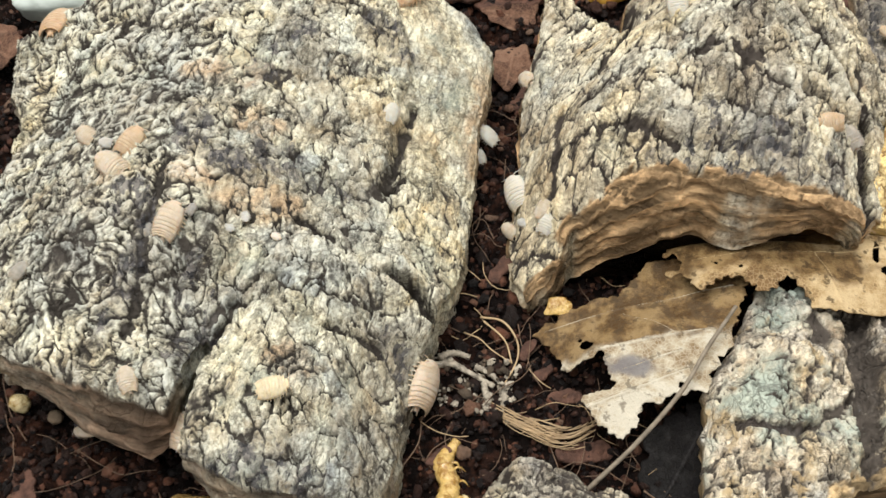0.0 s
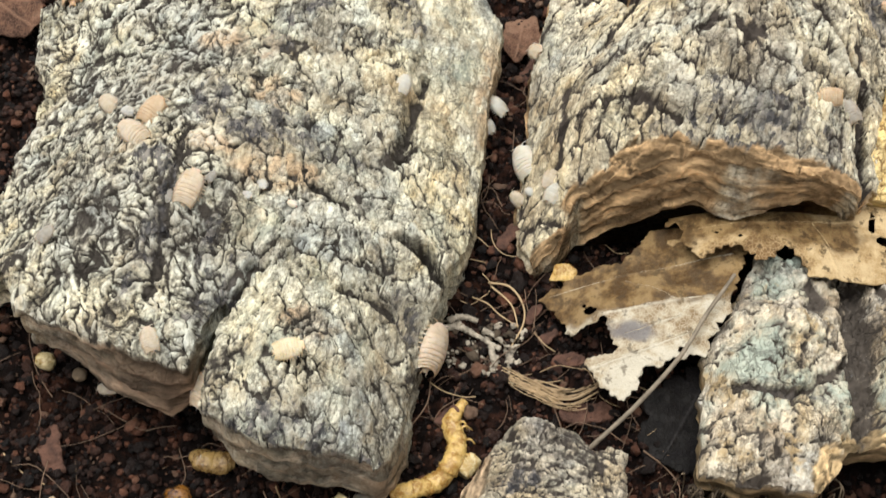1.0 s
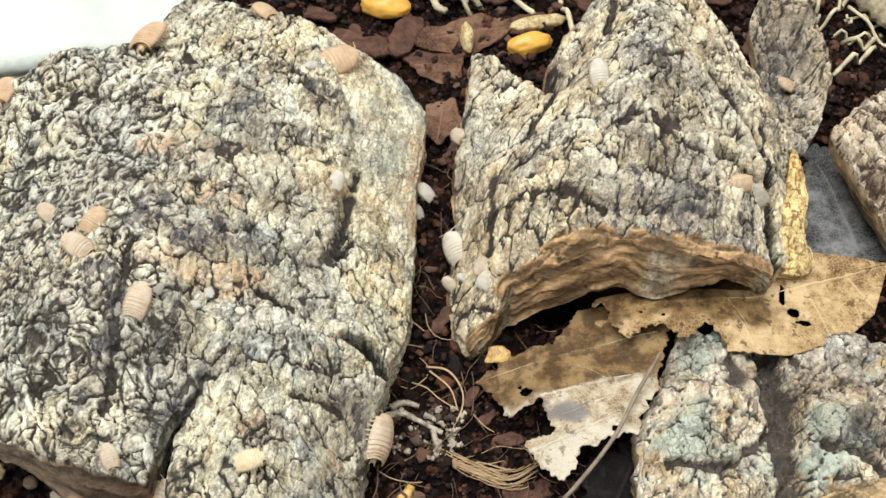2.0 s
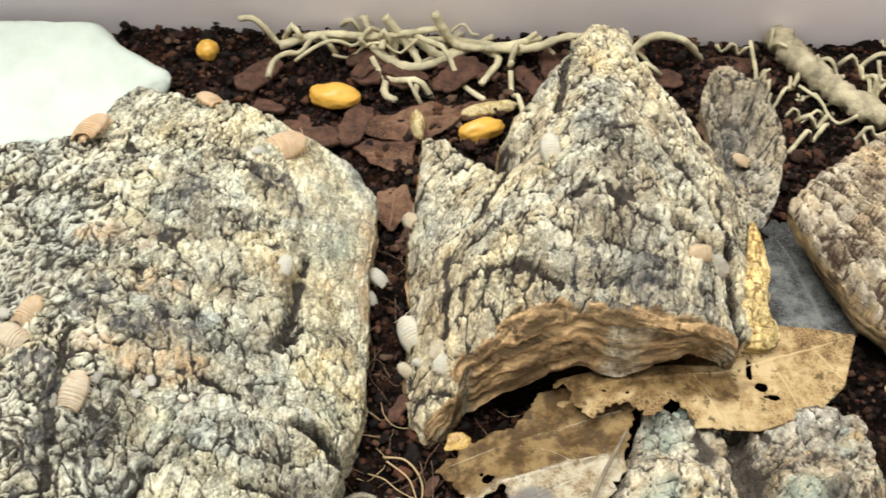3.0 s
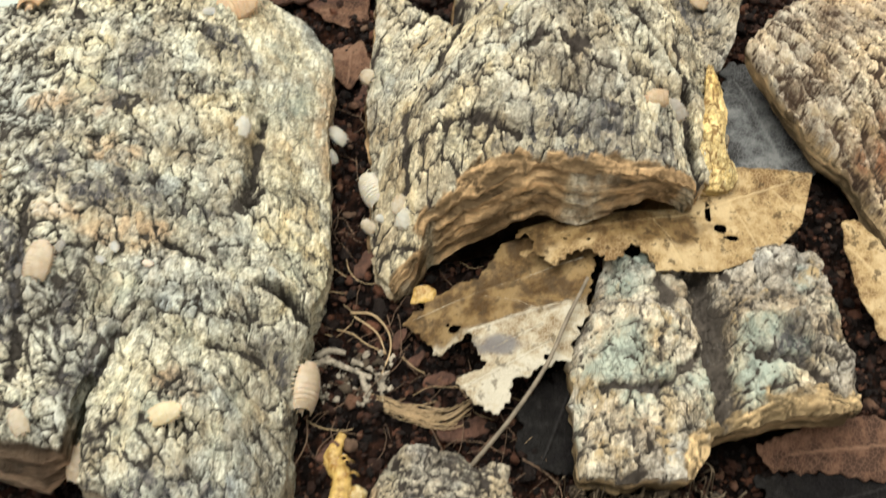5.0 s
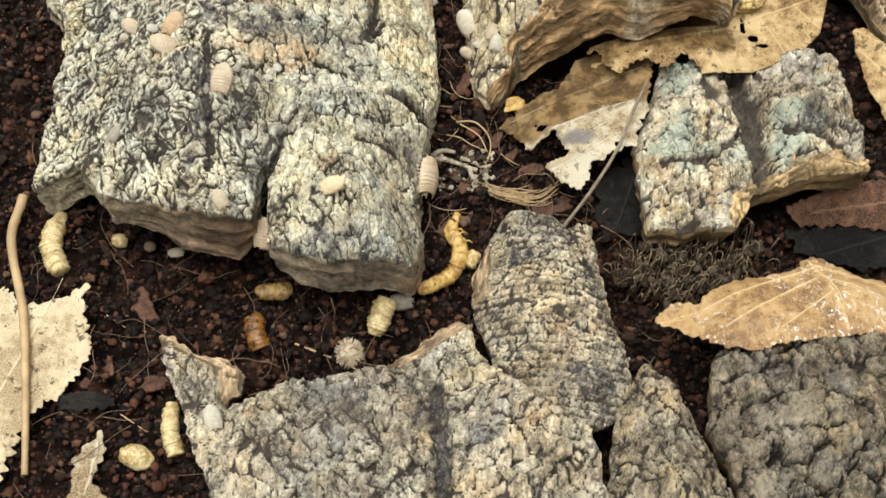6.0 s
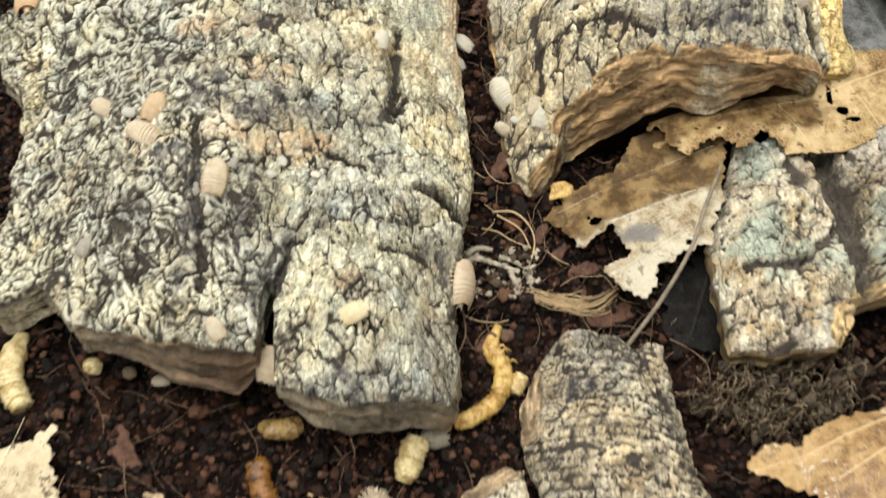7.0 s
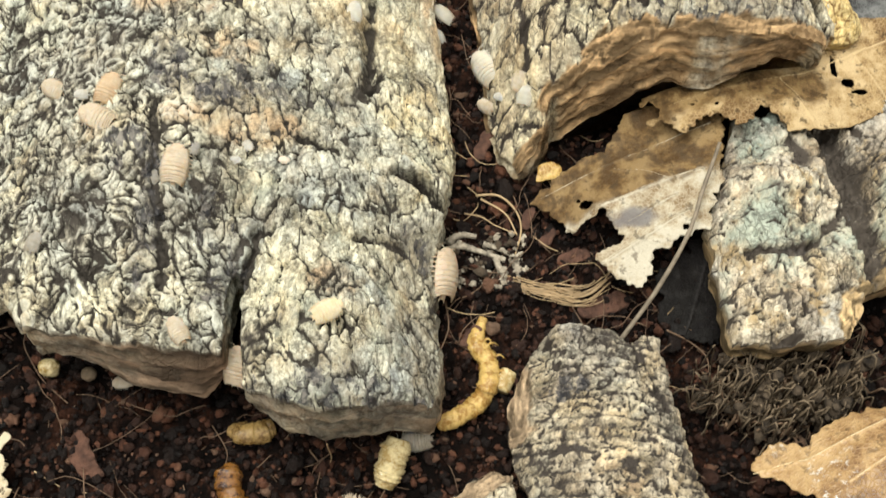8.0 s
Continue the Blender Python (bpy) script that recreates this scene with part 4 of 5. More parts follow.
def leaf(label, outline, inner, material, seed, holes=(), ribs=(), stains=(), browns=(), res=0.3, rough=0.7, scale=2.2, where=None, bold=False):
    if not ribs:
        p = np.array(outline)[:, :2]
        mid = p.mean(0)
        tip = p[((p - mid) ** 2).sum(1).argmax()]
        ribs = [(tuple(mid + 0.75 * (tip - mid)), tuple(mid - 0.55 * (tip - mid)), 0.24)]
    v, faces, masks, base, n_top = sheet(outline, inner, res, 0.22, leaf_relief(seed, ribs, stains, browns), rough=rough, scale=scale, seed=seed, holes=holes, rings=1, taper=0, round_edge=0.0, wrinkle=0.0, where=where)
    ob = new("leaf", mesh_of("leaf", v, faces, masks, material))
    bumps = leaf_relief(seed, ribs, stains)
    for (x0, y0), (x1, y1), width in ribs:
        s = np.linspace(0, 1, 16)
        x, y = x0 + (x1 - x0) * s + 0.5 * np.sin(s * np.pi), y0 + (y1 - y0) * s + 0.4 * np.sin(s * np.pi)
        z = base(x, y) + bumps(x, y, x)[0] - 0.06
        tv, tf = tube_data(np.c_[x, y, z], 0.55 * width * np.linspace(1, 0.5, 16), 6, 0.1, seed)
        part("vein", mesh_of("vein", tv * MM, tf, {}, VEIN if bold else material), None, ob)
    return tagged(ob, label, "leaf")


def above_crease(x, y):
    """The upper, browner half of the torn leaf."""
    return smooth(-(x - 19.7) * 0.294 + (y - 13.8) * 0.956 + 1.6 * fbm(x / 3, y / 3, 98, 3), -0.3, 0.9)


leaf("torn pale skeleton leaf with holes and a grey stain", [(37.6, 24, 10), (36.2, 17.7, 10.5), (36.8, 16.6, 10.5), (35, 13.7, 10.5), (34.3, 11.5, 10.5), (34.1, 8.9, 10), (31.7, 8.4, 10), (30, 7.9, 9.5), (27.9, 6.5, 9), (26, 6.6, 8.5), (26, 4.2, 8), (24.3, 1.3, 7.5), (21.7, 2.4, 7.5), (19.5, 4.5, 8), (18, 6.2, 8), (22.4, 8.1, 8.5), (19.9, 13.4, 8.5), (19.4, 12.8, 6.5), (17.1, 12.2, 5), (16.2, 11.1, 4), (12.3, 16.1, 2.5), (10.1, 17.1, 2), (11.9, 18.7, 2.5), (14.8, 21, 3.5), (17.7, 22.8, 4.5), (21.4, 23.6, 6), (24.1, 28.9, 6.5), (26.1, 30.2, 7), (31.9, 30, 8), (37.9, 29.2, 9)], [(25.8, 23.4, 6.5), (25.5, 17, 9.2), (29.7, 11.3, 9.8), (24, 13, 8.4)], LEAF_PALE, 21, holes=[(17.9, 15.0, 0.9, 0.7), (17.0, 15.9, 0.3, 0.3), (26.9, 6.0, 0.9, 0.8), (34.2, 11.4, 0.5, 1.0), (30.6, 9.4, 0.5, 0.5)], stains=[(23.6, 11.3, 3.6, 1.9)], browns=above_crease, ribs=[((34, 18.4), (19.9, 13.9), 0.3), ((31, 12), (19.1, 4.9), 0.34), ((36, 26), (12, 17.6), 0.22), ((30, 14.6), (23, 10.8), 0.18), ((29, 17), (22, 20), 0.18)], rough=1.2, scale=0.9, res=0.2)
leaf("tan dry leaf with round end and ragged side", [(25.9, 29, 9), (27.9, 29.2, 9.5), (29.2, 27.4, 10.5), (26.9, 25.6, 10), (29.9, 25.5, 11), (31.5, 22.4, 11.5), (33, 24.6, 12), (34.9, 25.6, 12.5), (37.2, 25.4, 12.5), (39.5, 23.4, 12.5), (43, 27.2, 12.5), (46.2, 23.2, 12), (50.7, 23.5, 11.5), (55.4, 24.6, 10.5), (64.1, 28.8, 9.5), (69.1, 34.4, 9), (71.9, 44.0, 9), (61.4, 43.6, 10), (48.4, 41.8, 10), (28.2, 33.4, 9)], [], LEAF_TAN, 22, holes=[(54.6, 34.6, 0.45, 1.9), (56.2, 31.8, 1.0, 0.8), (57.8, 30.4, 1.2, 0.4), (36.4, 27.4, 0.4, 0.25), (33.2, 27.8, 0.35, 0.3)], browns=[(30, 29, 12, 4, 0.5), (46, 31, 10, 3.5, 0.5)], ribs=[((71, 43.4), (50, 33), 0.3), ((50, 33), (30, 28), 0.26), ((58, 36.6), (62, 29), 0.18), ((46, 32), (50, 25), 0.18), ((65, 40), (69, 35.5), 0.16)], rough=1.5, scale=0.9, res=0.22, where=lambda x, y: 1 - 0.9 * smooth(x, 46, 52))
leaf("brown dry leaf with pale veins and white specks", [(34.4, -24.7, 11), (37.8, -21.2, 11), (41.5, -22.5, 13), (44, -19.5, 13), (51.4, -17.4, 13), (57.3, -15.8, 12), (61.4, -12.6, 11), (68.2, -16.6, 12), (78.5, -20.5, 12), (77.6, -27.3, 14), (63.2, -29.3, 17), (54.1, -30.8, 18), (47.9, -32.3, 18), (43.1, -31, 17), (38, -27, 13)], [(48, -24, 17.5), (60, -20, 17), (68, -22, 17)], LEAF_BROWN, 23, ribs=[((60.2, -13.6), (63.5, -28.5), 0.32), ((60.4, -18.7), (44.6, -27.9), 0.26), ((60.2, -16), (41, -24.3), 0.26), ((61.6, -22), (53, -28.4), 0.24), ((41, -24.3), (34.8, -25.4), 0.2), ((60.6, -18), (72, -24), 0.24), ((60.3, -15), (76, -21), 0.22)], bold=True, rough=1.3, scale=1.2, res=0.25)
leaf("cream ragged leaf with a long midrib", [(-80.5, -12.6, 3), (-75.1, -15.7, 3), (-67.3, -20.2, 4), (-63.7, -19.1, 4), (-59.1, -16.9, 5), (-57.4, -25.2, 4), (-56.7, -28.7, 4), (-60.5, -35.7, 3), (-65.5, -38.7, 3), (-67.9, -50.8, 3), (-76.7, -51, 3), (-84.3, -22.1, 3)], [], LEAF_CREAM, 24, rough=2.3, scale=0.9, res=0.22)
leaf("torn tan leaf fragment", [(75.2, 35.8, 8), (77.7, 36.4, 9), (83.5, 28.8, 8), (85.8, 19, 6), (79.9, 17.3, 6), (76.7, 25.1, 7)], [], LEAF_TAN, 25)
leaf("red brown leaf fragment on soil", [(-8.7, 84.8, 2), (-2.9, 87.3, 2), (2.8, 90.7, 2), (11, 89.7, 2), (7.3, 85.7, 2), (2.3, 80.2, 2), (-7.2, 80.9, 2)], [], LEAF_RED, 26)
leaf("small red brown leaf scrap", [(-8.2, 77, 2), (0.8, 80.4, 2), (1.8, 75.5, 2), (-1.4, 73.3, 2), (-5.9, 74.4, 2)], [], LEAF_RED, 27)
leaf("red brown leaf scrap between bark pieces", [(-3.9, 68.3, 2), (0.8, 70.8, 2), (2.8, 65.4, 2), (-0.8, 59.8, 2), (-3.9, 63.3, 2)], [], LEAF_RED, 28)
leaf("dark blue grey wet leaf between bark pieces", [(62, 70, 3), (66.8, 70.4, 3), (71.7, 58.3, 4), (76.8, 48.8, 4), (70.6, 46.9, 3), (60.9, 47.2, 3), (58.5, 56.8, 3)], [], LEAF_SLATE, 29, rough=2.6, scale=1.6)
leaf("black wet leaf under a torn pale leaf", [(27.5, 5.3, 3), (36.5, 13, 4), (37.3, 2.6, 3), (35.4, -5.3, 2), (27.6, -2.7, 2)], [], LEAF_DARK_SHADE, 31, rough=1.8, scale=1.3)
leaf("dark grey leaf scrap on soil", [(-62.6, -35.4, 2), (-52.7, -34.1, 2), (-51.8, -37.3, 2), (-60.8, -38.1, 2)], [], LEAF_DARK_SHADE, 32, rough=1.8, scale=1.3)
leaf("dull red brown leaf under a torn bark edge", [(59.8, 0, 5), (70.2, 5, 6), (77.7, 5, 6), (84.6, 2, 5), (79.9, -3.5, 4), (68.5, -2.5, 3.5), (62.6, -2.5, 3)], [], LEAF_RED, 33, rough=1.4, scale=1.2)
# Added black sheet: the shade of the cavity under the torn edge.
leaf("added black sheet standing in for shade below a torn bark edge", [(60, -3.5, 3), (72, -2, 3), (85, -2, 3), (84, -9, 3), (72, -11, 3), (62, -8, 3)], [], LEAF_DARK_SHADE, 37, rough=1.8, scale=1.3)
leaf("small cream serrated leaf scrap on soil", [(-57.5, -46.2, 2), (-53.7, -41.2, 2), (-52.3, -45.2, 2), (-54.2, -48.9, 2), (-50.6, -53, 2), (-57.1, -53.5, 2)], [], LEAF_PALE, 34, rough=1.4, scale=1.2)
leaf("pinkish tan dry leaf leaning by the slab", [(-91.5, 55.3, 4), (-79.4, 54.7, 6), (-77, 50.1, 6), (-79.3, 47, 4), (-87.2, 46.9, 3)], [], LEAF_RED, 35)
v, faces, masks, base, n_top = sheet([(-94.6, 93.1, 8), (-57.4, 96.5, 9), (-51.8, 90.4, 9), (-42.8, 87.5, 8), (-41.8, 84.8, 7), (-44.9, 82.5, 6), (-49.6, 69.8, 6), (-82.7, 58.9, 6)], [], 0.8, 6, leaf_relief(30), rough=0.5, scale=6, seed=30, round_edge=1.5)
tagged(new("cuttlebone", mesh_of("cuttlebone", v, faces, {}, CUTTLE)), "smooth white cuttlebone slab at the tub wall", "cuttlebone")


# ---------------------------------------------------------------- small materials
FIBRE = plain_material("root_fibre", (0.16, 0.10, 0.06), 0.7, 0.4, 250)
STRAW = plain_material("straw_fibre", (0.40, 0.28, 0.15), 0.6, 0.3, 250)
STICK = plain_material("dry_stem", (0.19, 0.155, 0.11), 0.75, 0.4, 500, 0.0003)
TWIG = plain_material("lichened_twig", (0.42, 0.36, 0.24), 0.85, 0.45, 350, 0.0008)
DRYMOSS = plain_material("dry_moss", (0.55, 0.49, 0.32), 0.85, 0.35, 300, 0.0005)
DEBRIS = plain_material("grey_debris", (0.36, 0.31, 0.235), 0.9, 0.6, 900, 0.001)
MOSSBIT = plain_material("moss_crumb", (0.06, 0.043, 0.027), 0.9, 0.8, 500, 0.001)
DULL = plain_material("dull_debris", (0.15, 0.11, 0.068), 0.8, 0.45, 400, 0.0004)
CHIP = plain_material("red_mulch", (0.085, 0.04, 0.025), 0.85, 0.6, 500, 0.0012)
SEED = plain_material("spiky_seed", (0.55, 0.45, 0.33), 0.8, 0.2, 400)
KERNEL = plain_material("yellow_kernel", (0.72, 0.40, 0.07), 0.35, 0.25, 200)


def shed_material(name, colour, dark):
    n = Nodes(name)
    col = n.ramp(n.math("ADD", n.math("MULTIPLY", n.noise(600, 4), 0.65), n.math("MULTIPLY", n.noise(2500, 3), 0.35)), [(0.42, dark), (0.52, colour), (0.66, tuple(min(1, 1.35 * c) for c in colour))])
    n.put(n.out, "Transmission Weight", 0.3)
    n.bump(n.noise(1500, 4, 0.7), 0.0004, 0.7)
    return n.done(col, 0.14, 0.6)


SHED_GOLD = shed_material("golden_shed", (0.70, 0.47, 0.15), (0.40, 0.21, 0.045))
SHED_PALE = shed_material("pale_shed", (0.76, 0.62, 0.33), (0.5, 0.34, 0.12))
SHED_AMBER = shed_material("amber_shed", (0.26, 0.11, 0.018), (0.06, 0.022, 0.005))
SHED_DIM = shed_material("dim_shed", (0.40, 0.26, 0.09), (0.18, 0.10, 0.03))


def segmented(label, material, points, radius, count, ends=(0.7, 0.85), flat=0.85, legs=False):
    """A cast insect skin: overlapping rings along a line, each a part."""
    thing = tagged(new("insect_shed"), label, "insect shed", "cast insect skins")
    line = glide(points, count * 6 + 1)
    for k in range(count):
        bit = line[k * 6:k * 6 + 8]
        s = np.linspace(k / count, (k + 1) / count, len(bit))
        r = radius * np.interp(s, [0, 0.18, 0.75, 1], [ends[0], 1, 1, ends[1]])
        r = r * (1 + 0.10 * np.sin(np.linspace(0, np.pi, len(bit))) + np.where(np.arange(len(bit)) > len(bit) - 3, 0.10, 0))
        r = r * (0.95 + 0.1 * float(hash2(np.array([k]), np.array([int(10 * radius)]), count)[0]))
        v, f = tube_data(bit + (0, 0, 0.15 * math.sin(k * 2.7)), r, 14, 0.35, k)
        mid = bit.mean(0)
        v[:, 2] = mid[2] + (v[:, 2] - mid[2]) * flat
        part("segment", mesh_of("segment", v * MM, f, {}, material), None, thing)
        if legs and 0 < k < 5:
            d = bit[-1] - bit[0]
            out = np.array([-d[1], d[0], 0]) / (np.hypot(d[0], d[1]) + 1e-6)
            v, f = tube_data(glide([mid + out * r[3] * 0.8, mid + out * r[3] * 1.4 + (0, 0, 0.3), mid + out * r[3] * 1.9 - (0, 0, 0.5) + 0.3 * d], 8), np.linspace(0.22, 0.08, 8), 5)
            part("leg", mesh_of("leg", v * MM, f, {}, material), None, thing)
    return thing


# ---------------------------------------------------------------- isopods
def isopod_material(name, colour, shade):
    n = Nodes(name)
    rnd = n.tree.nodes.new("ShaderNodeObjectInfo").outputs["Random"]
    col = n.ramp(n.noise(3.0, 4, 0.6), [(0.35, shade), (0.6, colour)])
    col = n.mix(n.math("MULTIPLY", rnd, 0.25), col, tuple(min(1, 1.15 * c) for c in colour))
    n.put(n.out, "Subsurface Weight", 0.5)
    n.put(n.out, "Subsurface Radius", (0.6, 0.4, 0.25))
    n.put(n.out, "Subsurface Scale", 0.0012)
    n.bump(n.noise(22.0, 3), 0.02, 0.25)
    return n.done(col, 0.45, 0.4)


ISO_SKIN = {"peach": isopod_material("peach_isopod", (0.56, 0.44, 0.32), (0.44, 0.325, 0.215)),
            "orange": isopod_material("orange_isopod", (0.55, 0.385, 0.245), (0.43, 0.28, 0.16)),
            "cream": isopod_material("cream_isopod", (0.74, 0.57, 0.36), (0.62, 0.45, 0.26)),
            "white": isopod_material("white_isopod", (0.58, 0.51, 0.41), (0.48, 0.41, 0.32)),
            "grey": isopod_material("grey_isopod", (0.36, 0.31, 0.25), (0.26, 0.215, 0.165))}
ISO_WORD = {"cream": "rounded creamy yellow isopod curled up on bark", "peach": "pale peach isopod with segmented shell clinging to bark", "orange": "orange isopod with segmented shell resting on bark",
            "white": "cream white isopod with segmented shell on bark", "grey": "dull grey tan isopod tucked into a bark crevice"}
MASTERS = {}


def half_width(s):
    """Half width of the body of an isopod one unit long, s from the tail (0) to the head (1)."""
    return 0.315 * np.sin(np.clip(s * 0.92 + 0.04, 0, 1) * np.pi) ** 0.42


def tergite(s0, s1, point):
    """One back plate: an arched band with its ends drawn back into points, and a turned-under inner face."""
    rows, cols = 5, 15
    top = []
    for i in range(rows):
        t = i / (rows - 1)
        s = s1 + (s0 - 0.018 - s1) * t
        for j in range(cols):
            a = -1 + 2 * j / (cols - 1)
            w = float(half_width((s0 + s1) / 2)) * (1.0 + 0.02 * t)
            back = point * abs(a) ** 3 * (0.4 + 0.6 * t)
            z = 0.235 * math.sqrt(max(0.0, 1 - (0.93 * a) ** 2)) * (w / 0.30) + 0.009 * math.sin(t * math.pi) + (0.005 if 0.6 < t < 0.95 else 0)
            top.append((s - 0.5 - back, a * w, z))
    under = [(x, y * 0.93, z - 0.02) for x, y, z in top]
    v, n = np.array(top + under), rows * cols
    f = []
    for i in range(rows - 1):
        for j in range(cols - 1):
            k = i * cols + j
            f += [(k, k + cols, k + cols + 1, k + 1), (n + k, n + k + 1, n + k + cols + 1, n + k + cols)]
    rim = [j for j in range(cols)] + [i * cols + cols - 1 for i in range(1, rows)] + [(rows - 1) * cols + j for j in range(cols - 2, -1, -1)] + [i * cols for i in range(rows - 2, 0, -1)]
    for a, b in zip(rim, rim[1:] + rim[:1]):
        f.append((a, b, n + b, n + a))
    return v, f


def isopod_master(tone):
    skin = ISO_SKIN[tone]
    thing = tagged(new("isopod"), ISO_WORD[tone], "isopod", "isopods on the bark")

    def add(name, v, f):
        me = mesh_of(name, np.asarray(v, float), f, {}, skin)
        return part(name, me, None, thing)

    cuts = [0.27, 0.36, 0.45, 0.54, 0.63, 0.72, 0.805, 0.885]
    for s0, s1 in zip(cuts[:-1], cuts[1:]):
        add("back_plate", *tergite(s0, s1, 0.05))
    for s0, s1 in ((0.215, 0.275), (0.165, 0.222), (0.115, 0.172)):
        add("tail_plate", *tergite(s0, s1, 0.075))
    bm = bmesh.new()
    bmesh.ops.create_uvsphere(bm, u_segments=12, v_segments=8, radius=1, matrix=pose(-0.41, 0, 0.045) @ Matrix.Diagonal((0.065, 0.07, 0.05, 1)))
    part("tail_tip", bm, skin, thing)
    bm = bmesh.new()
    bmesh.ops.create_uvsphere(bm, u_segments=14, v_segments=10, radius=1, matrix=pose(0.405, 0, 0.085) @ Matrix.Diagonal((0.075, 0.15, 0.085, 1)))
    part("head", bm, skin, thing)
    bm = bmesh.new()
    bmesh.ops.create_uvsphere(bm, u_segments=16, v_segments=10, radius=1, matrix=pose(-0.01, 0, 0.07) @ Matrix.Diagonal((0.40, 0.225, 0.11, 1)))
    part("belly", bm, skin, thing)
    for side in (1, -1):
        add("antenna", *tube_data(glide([(0.44, side * 0.08, 0.09), (0.49, side * 0.15, 0.08), (0.50, side * 0.24, 0.05), (0.54, side * 0.29, 0.02)], 10), np.linspace(0.012, 0.005, 10), 5))
        add("eye", *tube_data(np.array([(0.41, side * 0.118, 0.125), (0.412, side * 0.142, 0.13)]), 0.016, 6))
        add("tail_spine", *tube_data(np.array([(-0.43, side * 0.05, 0.04), (-0.47, side * 0.065, 0.03), (-0.52, side * 0.075, 0.02)]), np.array([0.018, 0.016, 0.006]), 5))
        for s in (0.31, 0.40, 0.49, 0.58, 0.67, 0.76, 0.84):
            w = float(half_width(s))
            x = s - 0.5
            add("leg", *tube_data(np.array([(x, side * 0.12, 0.05), (x - 0.01, side * (w + 0.005), 0.06), (x - 0.025, side * (w + 0.06), 0.0)]), np.array([0.02, 0.016, 0.007]), 5))
    return thing


def isopod(tone, at, ahead, up, length):
    x = Vector(ahead).normalized()
    z = Vector(up)
    z = (z - x * z.dot(x)).normalized()
    y = z.cross(x)
    m = Matrix((x, y, z)).transposed().to_4x4()
    m.translation = (Vector(at) + z * (0.35 - 0.03 * length)) * MM
    if tone not in MASTERS:
        ob = MASTERS[tone] = isopod_master(tone)
        ob.matrix_basis = m
    else:
        ob = copy_thing(MASTERS[tone], m)
    ob.scale = [length * MM] * 3
    return ob


isopod("cream", (-16.5, -9.0, 25.8), (0.90, 0.41, 0.13), (-0.02, -0.27, 0.96), 4.2)
isopod("peach", (-34.5, -9.6, 21.8), (-0.48, 0.84, 0.25), (0.09, -0.24, 0.97), 3.7)
isopod("peach", (-35.7, 11.2, 24.8), (0.16, 0.93, 0.33), (0.02, -0.33, 0.94), 5.6)
isopod("grey", (-38.5, 10.1, 23.4), (-0.32, 0.91, 0.28), (0.27, -0.19, 0.94), 2.4)
isopod("peach", (-54.1, 27.0, 17.6), (-0.85, 0.53, -0.07), (-0.20, -0.20, 0.96), 4.1)
isopod("white", (-49.1, 23.4, 21.9), (-0.99, 0.11, -0.06), (-0.09, -0.31, 0.95), 2.2)
isopod("orange", (-45.4, 23.4, 23.1), (0.39, 0.87, 0.29), (0.05, -0.33, 0.94), 4.9)
isopod("peach", (-46.4, 18.9, 23.4), (-0.90, 0.40, 0.16), (0.08, -0.20, 0.98), 5.2)
isopod("white", (-14.3, 39.6, 17.0), (0.05, 0.99, 0.13), (0.15, -0.13, 0.98), 3.7)
isopod("peach", (-2.6, 4.4, 6.2), (0.09, 0.97, 0.21), (0.76, -0.20, 0.61), 7.6)
isopod("peach", (-28.3, -11.0, 13.4), (0.16, 0.80, 0.60), (-0.35, -0.55, 0.76), 5.6)
isopod("white", (-27.0, 14.4, 23.4), (0.5, -0.8, 0.2), (0.05, -0.2, 0.97), 2.0)
isopod("white", (-28.5, 12.5, 23.4), (0.9, -0.2, 0.1), (0.05, -0.2, 0.97), 1.7)
isopod("grey", (-52.8, 2.1, 21.7), (0.3, 0.9, 0.1), (0.0, -0.2, 0.97), 3.0)
isopod("grey", (-33.3, 13.0, 25.5), (0.25, 0.95, 0.19), (0.11, -0.22, 0.97), 1.8)
isopod("white", (4.9, 37.6, 6.2), (-0.48, 0.88, 0.06), (-0.55, -0.35, 0.75), 6.2)
isopod("peach", (4.8, 32.2, 4.4), (-0.77, 0.63, -0.10), (-0.50, -0.50, 0.70), 3.2)
isopod("white", (6.5, 32.0, 7.1), (-0.97, 0.25, -0.07), (-0.16, -0.36, 0.92), 2.0)
isopod("peach", (9.0, 32.3, 10.8), (-0.38, -0.85, -0.36), (-0.07, -0.36, 0.93), 3.4)
isopod("white", (10.0, 30.6, 10.1), (0.30, 0.87, 0.38), (-0.17, -0.34, 0.92), 4.1)
isopod("white", (-1.6, 47.8, 5.4), (-0.77, 0.47, 0.44), (0.40, -0.20, 0.90), 3.8)
isopod("white", (-2.2, 44.7, 4.0), (-0.44, 0.81, 0.38), (0.40, -0.20, 0.90), 2.6)
isopod("orange", (44.2, 43.6, 25.0), (-0.94, -0.29, 0.17), (0.30, -0.51, 0.81), 4.2)
isopod("grey", (48.0, 44.5, 21.5), (-0.64, 0.72, 0.29), (-0.21, -0.52, 0.83), 4.1)
isopod("peach", (2.8, 58.6, 6.9), (-0.53, 0.75, -0.40), (-0.60, 0.00, 0.80), 4.0)
isopod("orange", (-18.1, 62.0, 17.4), (0.81, 0.59, 0.03), (0.13, -0.22, 0.97), 7.7)
isopod("white", (-21.5, 58.9, 19.6), (-0.95, -0.30, 0.08), (0.03, -0.27, 0.96), 2.2)
isopod("white", (22.4, 57.5, 28.5), (-0.22, 0.92, 0.33), (-0.13, -0.36, 0.92), 4.7)
isopod("orange", (-48.8, 63.6, 15.0), (0.15, 0.95, -0.27), (-0.30, 0.30, 0.90), 8.1)
